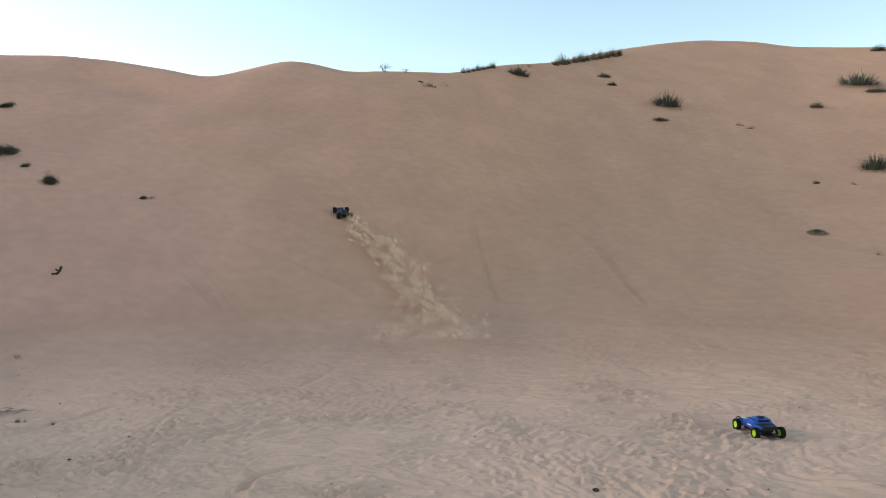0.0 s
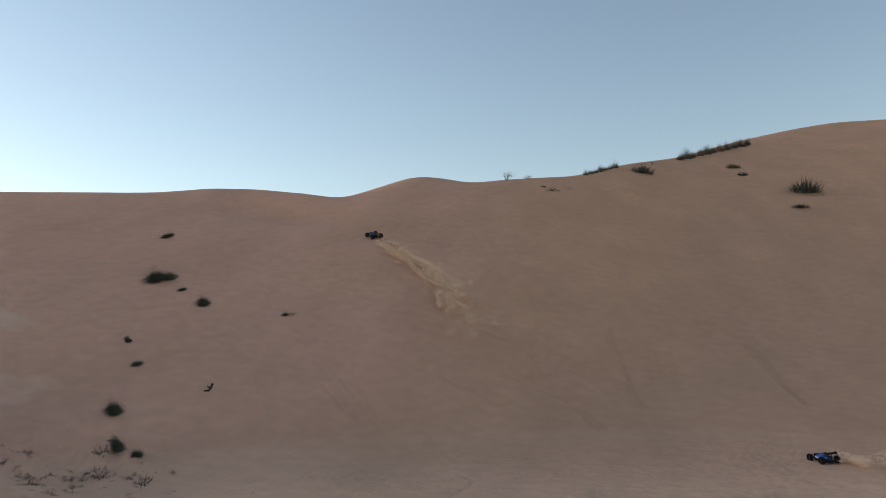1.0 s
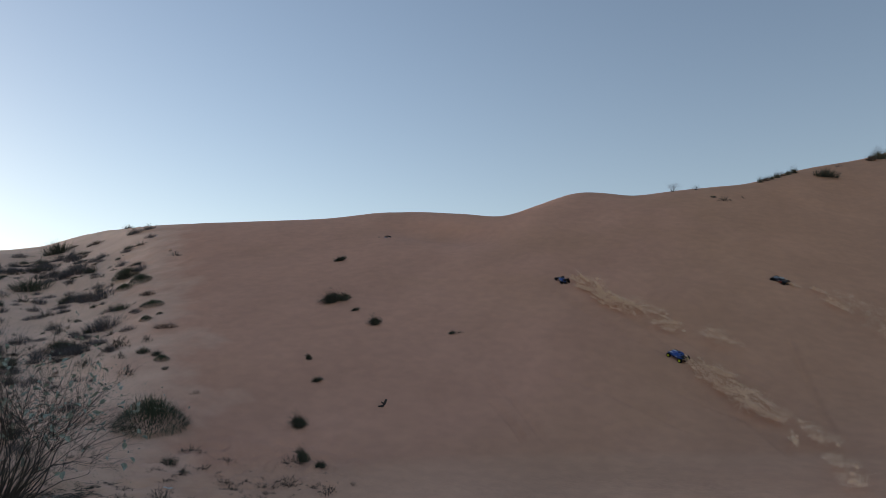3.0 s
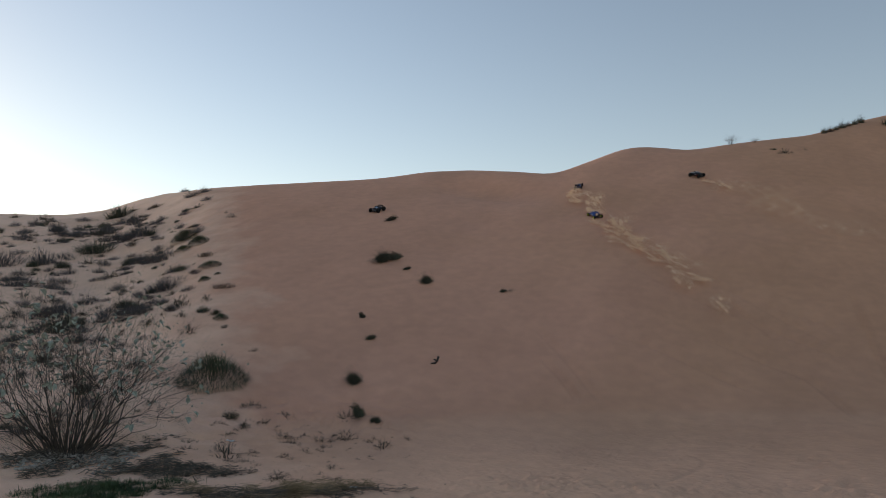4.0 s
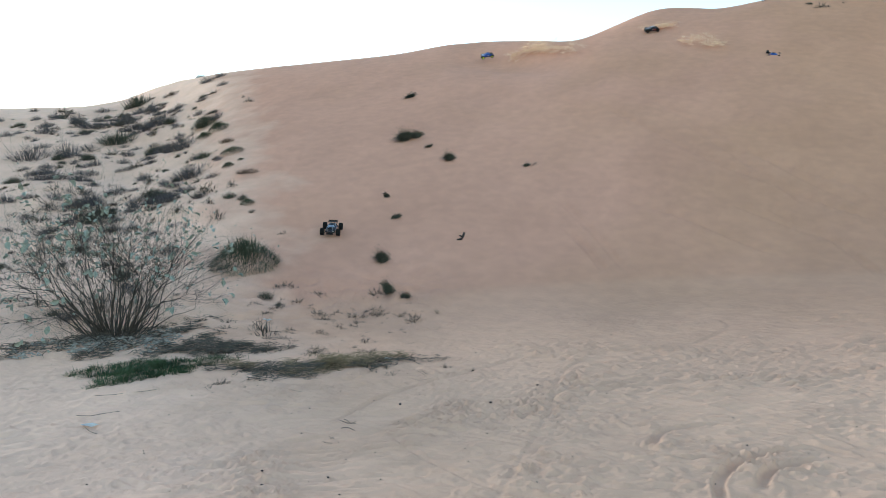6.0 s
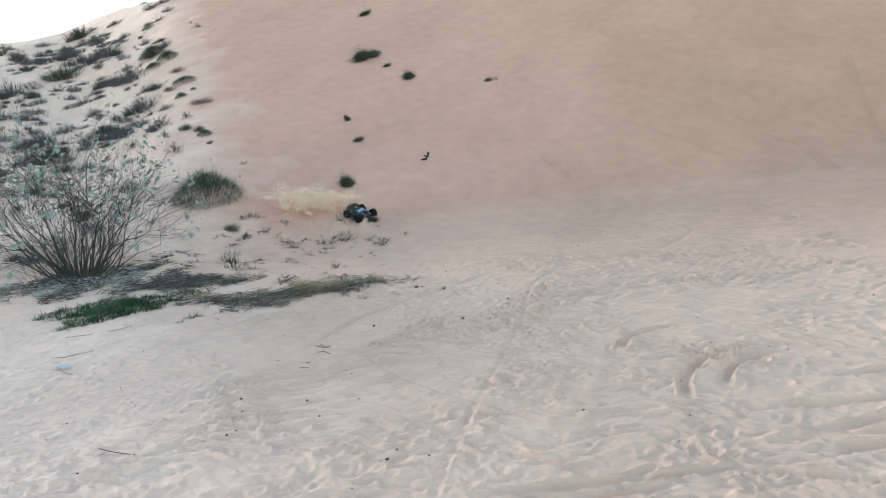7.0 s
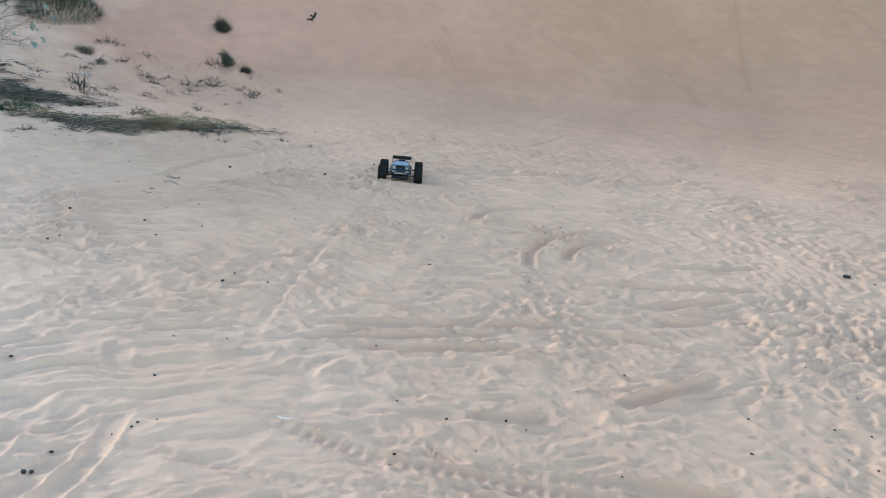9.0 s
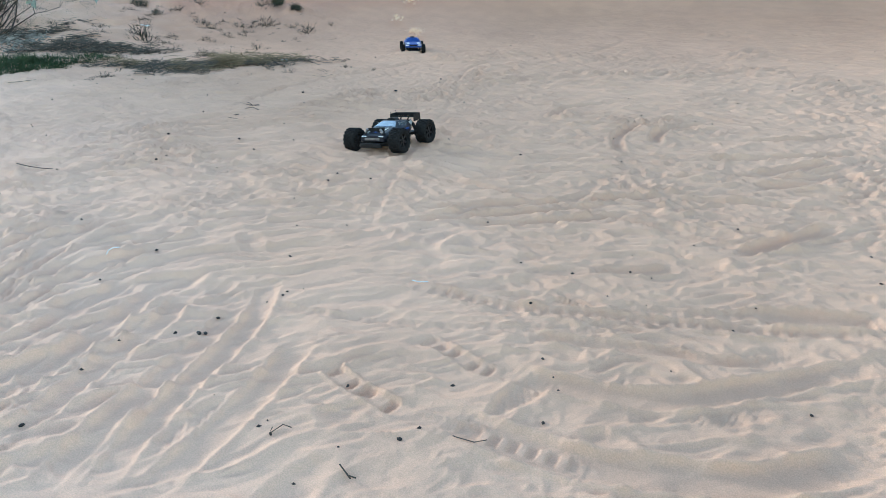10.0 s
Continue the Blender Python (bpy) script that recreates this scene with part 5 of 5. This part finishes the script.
ROUTE["short_course_truck"] = [(0, 3.445, 7.86, 7), (0.6, 3.5, 8, 6), (1.2, 3.2, 8.2, 12), (1.8, 2.192, 11.34, 18.42), (2.1, 1.556, 13.13, 14.12), (2.4, 0.7433, 17.1, 14.76), (2.5, 0.2871, 17.95, 38.48), (2.7, -0.5778, 18.76, 48.72), (3.8, -5.703, 23.21, 47.43), (4.1, -6.909, 24.58, 37.49), (4.3, -7.394, 25.42, 29.35), (4.5, -7.823, 26.2, 28.34), (4.7, -8.214, 26.94, 40.21), (5, -9.335, 27.99, 57.76), (5.3, -10.3, 28.25, 73.35), (5.5, -11.01, 28.49, 87.14), (5.7, -11.5, 28.31, 105.8), (6.3, -14.5, 27.5, 131.8), (7.2, -15.2, 25, 194.9), (8.2, -12.5, 20, 211), (9, -9.3, 15.2, 227.7), (9.5, -6.388, 14.44, 212), (9.7, -5.76, 12.63, 208), (10, -4.412, 9.645, 206)]
ROUTE["stadium_truck"] = [(0, 16, 11, 39.81), (0.8, 14.5, 12.8, 44.48), (1.5, 10.5, 16.6, 47.92), (2.1, 5.172, 21.22, 43.74), (2.4, 3.79, 23.61, 39.84), (2.7, 2.327, 24.63, 54.99), (3.8, -2.91, 28.3, 54.74), (4.1, -4.24, 29.27, 62.13), (4.5, -5.405, 29.62, 75.94), (4.7, -5.667, 29.63, 82.24), (5, -6.011, 29.71, 114.1), (5.3, -6.041, 29.46, 105), (5.5, -6.202, 29.6, 108), (5.7, -6.187, 29.43, 112), (6.4, -7.6, 29, 120.6), (7.4, -8.6, 28, 146.3), (8.6, -9.2, 26.6, 159), (10, -9.6, 25.4, 161.6)]



def along(route, t):
    """Where a car is at a time, by its route's rows."""
    ts = [r[0] for r in route]
    return [float(np.interp(t, ts, [r[c] for r in route])) for c in (1, 2, 3)]


BANK = {"truggy": ([9.0, 9.5, 9.7, 10.0], [0.0, 2.0, 3.5, 5.5])}   # seconds, degrees by which it heels over in the last turn


def drive(car, route):
    rows = []
    bank = BANK.get(car.name, ([0.0], [0.0]))
    for t, x, y, heading in route:
        if t < 0:
            continue
        # the wheels ride on the mean of the uneven sand
        rows.append((t, Matrix.Translation((x, y, float(height(x, y)) + 0.006)) @ slope_frame(x, y, heading) @ Matrix.Rotation(radians(float(np.interp(t, *bank))), 4, "Y")))
    walk(car, rows)


def spray(route, start, end, step, sizes, back=.3, seed=0, wide=.17):
    """Clouds thrown up behind a car between two times; each lies under the sand before and after."""
    g = random.Random(seed)
    t = start
    while t < end:
        x, y, heading = along(route, t)
        a = radians(heading)
        for size, late, life in sizes:
            me = CLOUDS[size][g.randrange(3)]
            off, stray = wide * (1 + 2.5 * max(late, 0)) * g.choice((-1, 1)), .08 + .45 * max(late, 0)      # one plume behind each wheel
            px = x + back * math.sin(a) + off * math.cos(a) + g.uniform(-1, 1) * stray
            py = y - back * math.cos(a) + off * math.sin(a) + g.uniform(-1, 1) * stray
            ob = tagged(new("sand_spray", me), "cloud of tan sand thrown up by spinning wheels", "sand spray", "flying sand", "stuff")
            up = slope_frame(px, py, heading + g.uniform(-25, 25))
            k = g.uniform(.8, 1.3)
            ob.scale = (k, k, k)
            z = float(height(px, py))
            at = lambda dz, dx=0.0: Matrix.Translation((px + dx, py, z + dz)) @ up
            rows = []
            born, gone = t + late, t + late + life * g.uniform(.8, 1.2)
            low = -2.2
            if born > .05:
                rows += [(0, at(low))]
                if born > .2:
                    rows += [(born - .1, at(low))]
                rows += [(born, at(.0))]
            else:
                rows += [(0, at(.02))]
            if gone < 9.8:
                rows += [(max(gone, .15), at(.10, -.08)), (max(gone, .15) + .12, at(low)), (10, at(low))]
            else:
                rows += [(10, at(.08, -.05))]
            walk(ob, rows)
        t += step


def spin():
    """The wheels turn as the cars run."""
    for car, hub, place, r in WHEELS:
        route = ROUTE[car.name]
        rows, angle = [], 0.0
        for i in range(101):
            t = i / 10
            a, b = along(route, max(t - .1, 0)), along(route, t)
            angle -= min(math.hypot(a[0] - b[0], a[1] - b[1]) / r, 1.3)
            rows.append((t, Matrix.Translation(place) @ Matrix.Rotation(angle, 4, "X")))
        walk(hub, rows)


def motions():
    for car in (truggy, buggy, short_course_truck, stadium_truck):
        drive(car, ROUTE[car.name])
    spin()
    near = (("tight", .0, .8), ("tight", .05, .9), ("broad", .12, .8), ("broad", .3, .6), ("thin", .45, .6))
    far = (("tight", .0, .5), ("tight", .05, .6), ("broad", .12, .75))
    spray(ROUTE["truggy"], -0.78, 1.45, .10, near, seed=1)
    spray(ROUTE["truggy"], -1.1, -.75, .07, (("thin", .5, .8),), seed=11)
    spray(ROUTE["truggy"], 4.9, 5.7, .12, (("wisp", .0, .25), ("wisp", .05, .3)), seed=2)
    spray(ROUTE["truggy"], 6.35, 6.98, .08, (("broad", .0, .45), ("broad", .05, .4), ("tight", .0, .35)), .35, seed=3)
    spray(ROUTE["truggy"], 9.4, 9.52, .05, (("wisp", .0, .15),), .3, seed=4)
    spray(ROUTE["buggy"], .55, 3.0, .10, far, .2, seed=5)
    spray(ROUTE["buggy"], 3.3, 5.7, .13, (("tight", .0, .5), ("broad", .08, .5)), seed=6)
    spray(ROUTE["short_course_truck"], 1.95, 5.9, .11, far, .2, seed=7)
    spray(ROUTE["short_course_truck"], 9.2, 9.9, .1, (("wisp", .0, .3),), seed=8)
    spray(ROUTE["stadium_truck"], 1.7, 4.1, .13, (("tight", .0, .4), ("thin", .2, .8)), seed=9)
    spray(ROUTE["stadium_truck"], 5.3, 6.0, .1, (("tight", .0, .4),), seed=10)


motions()
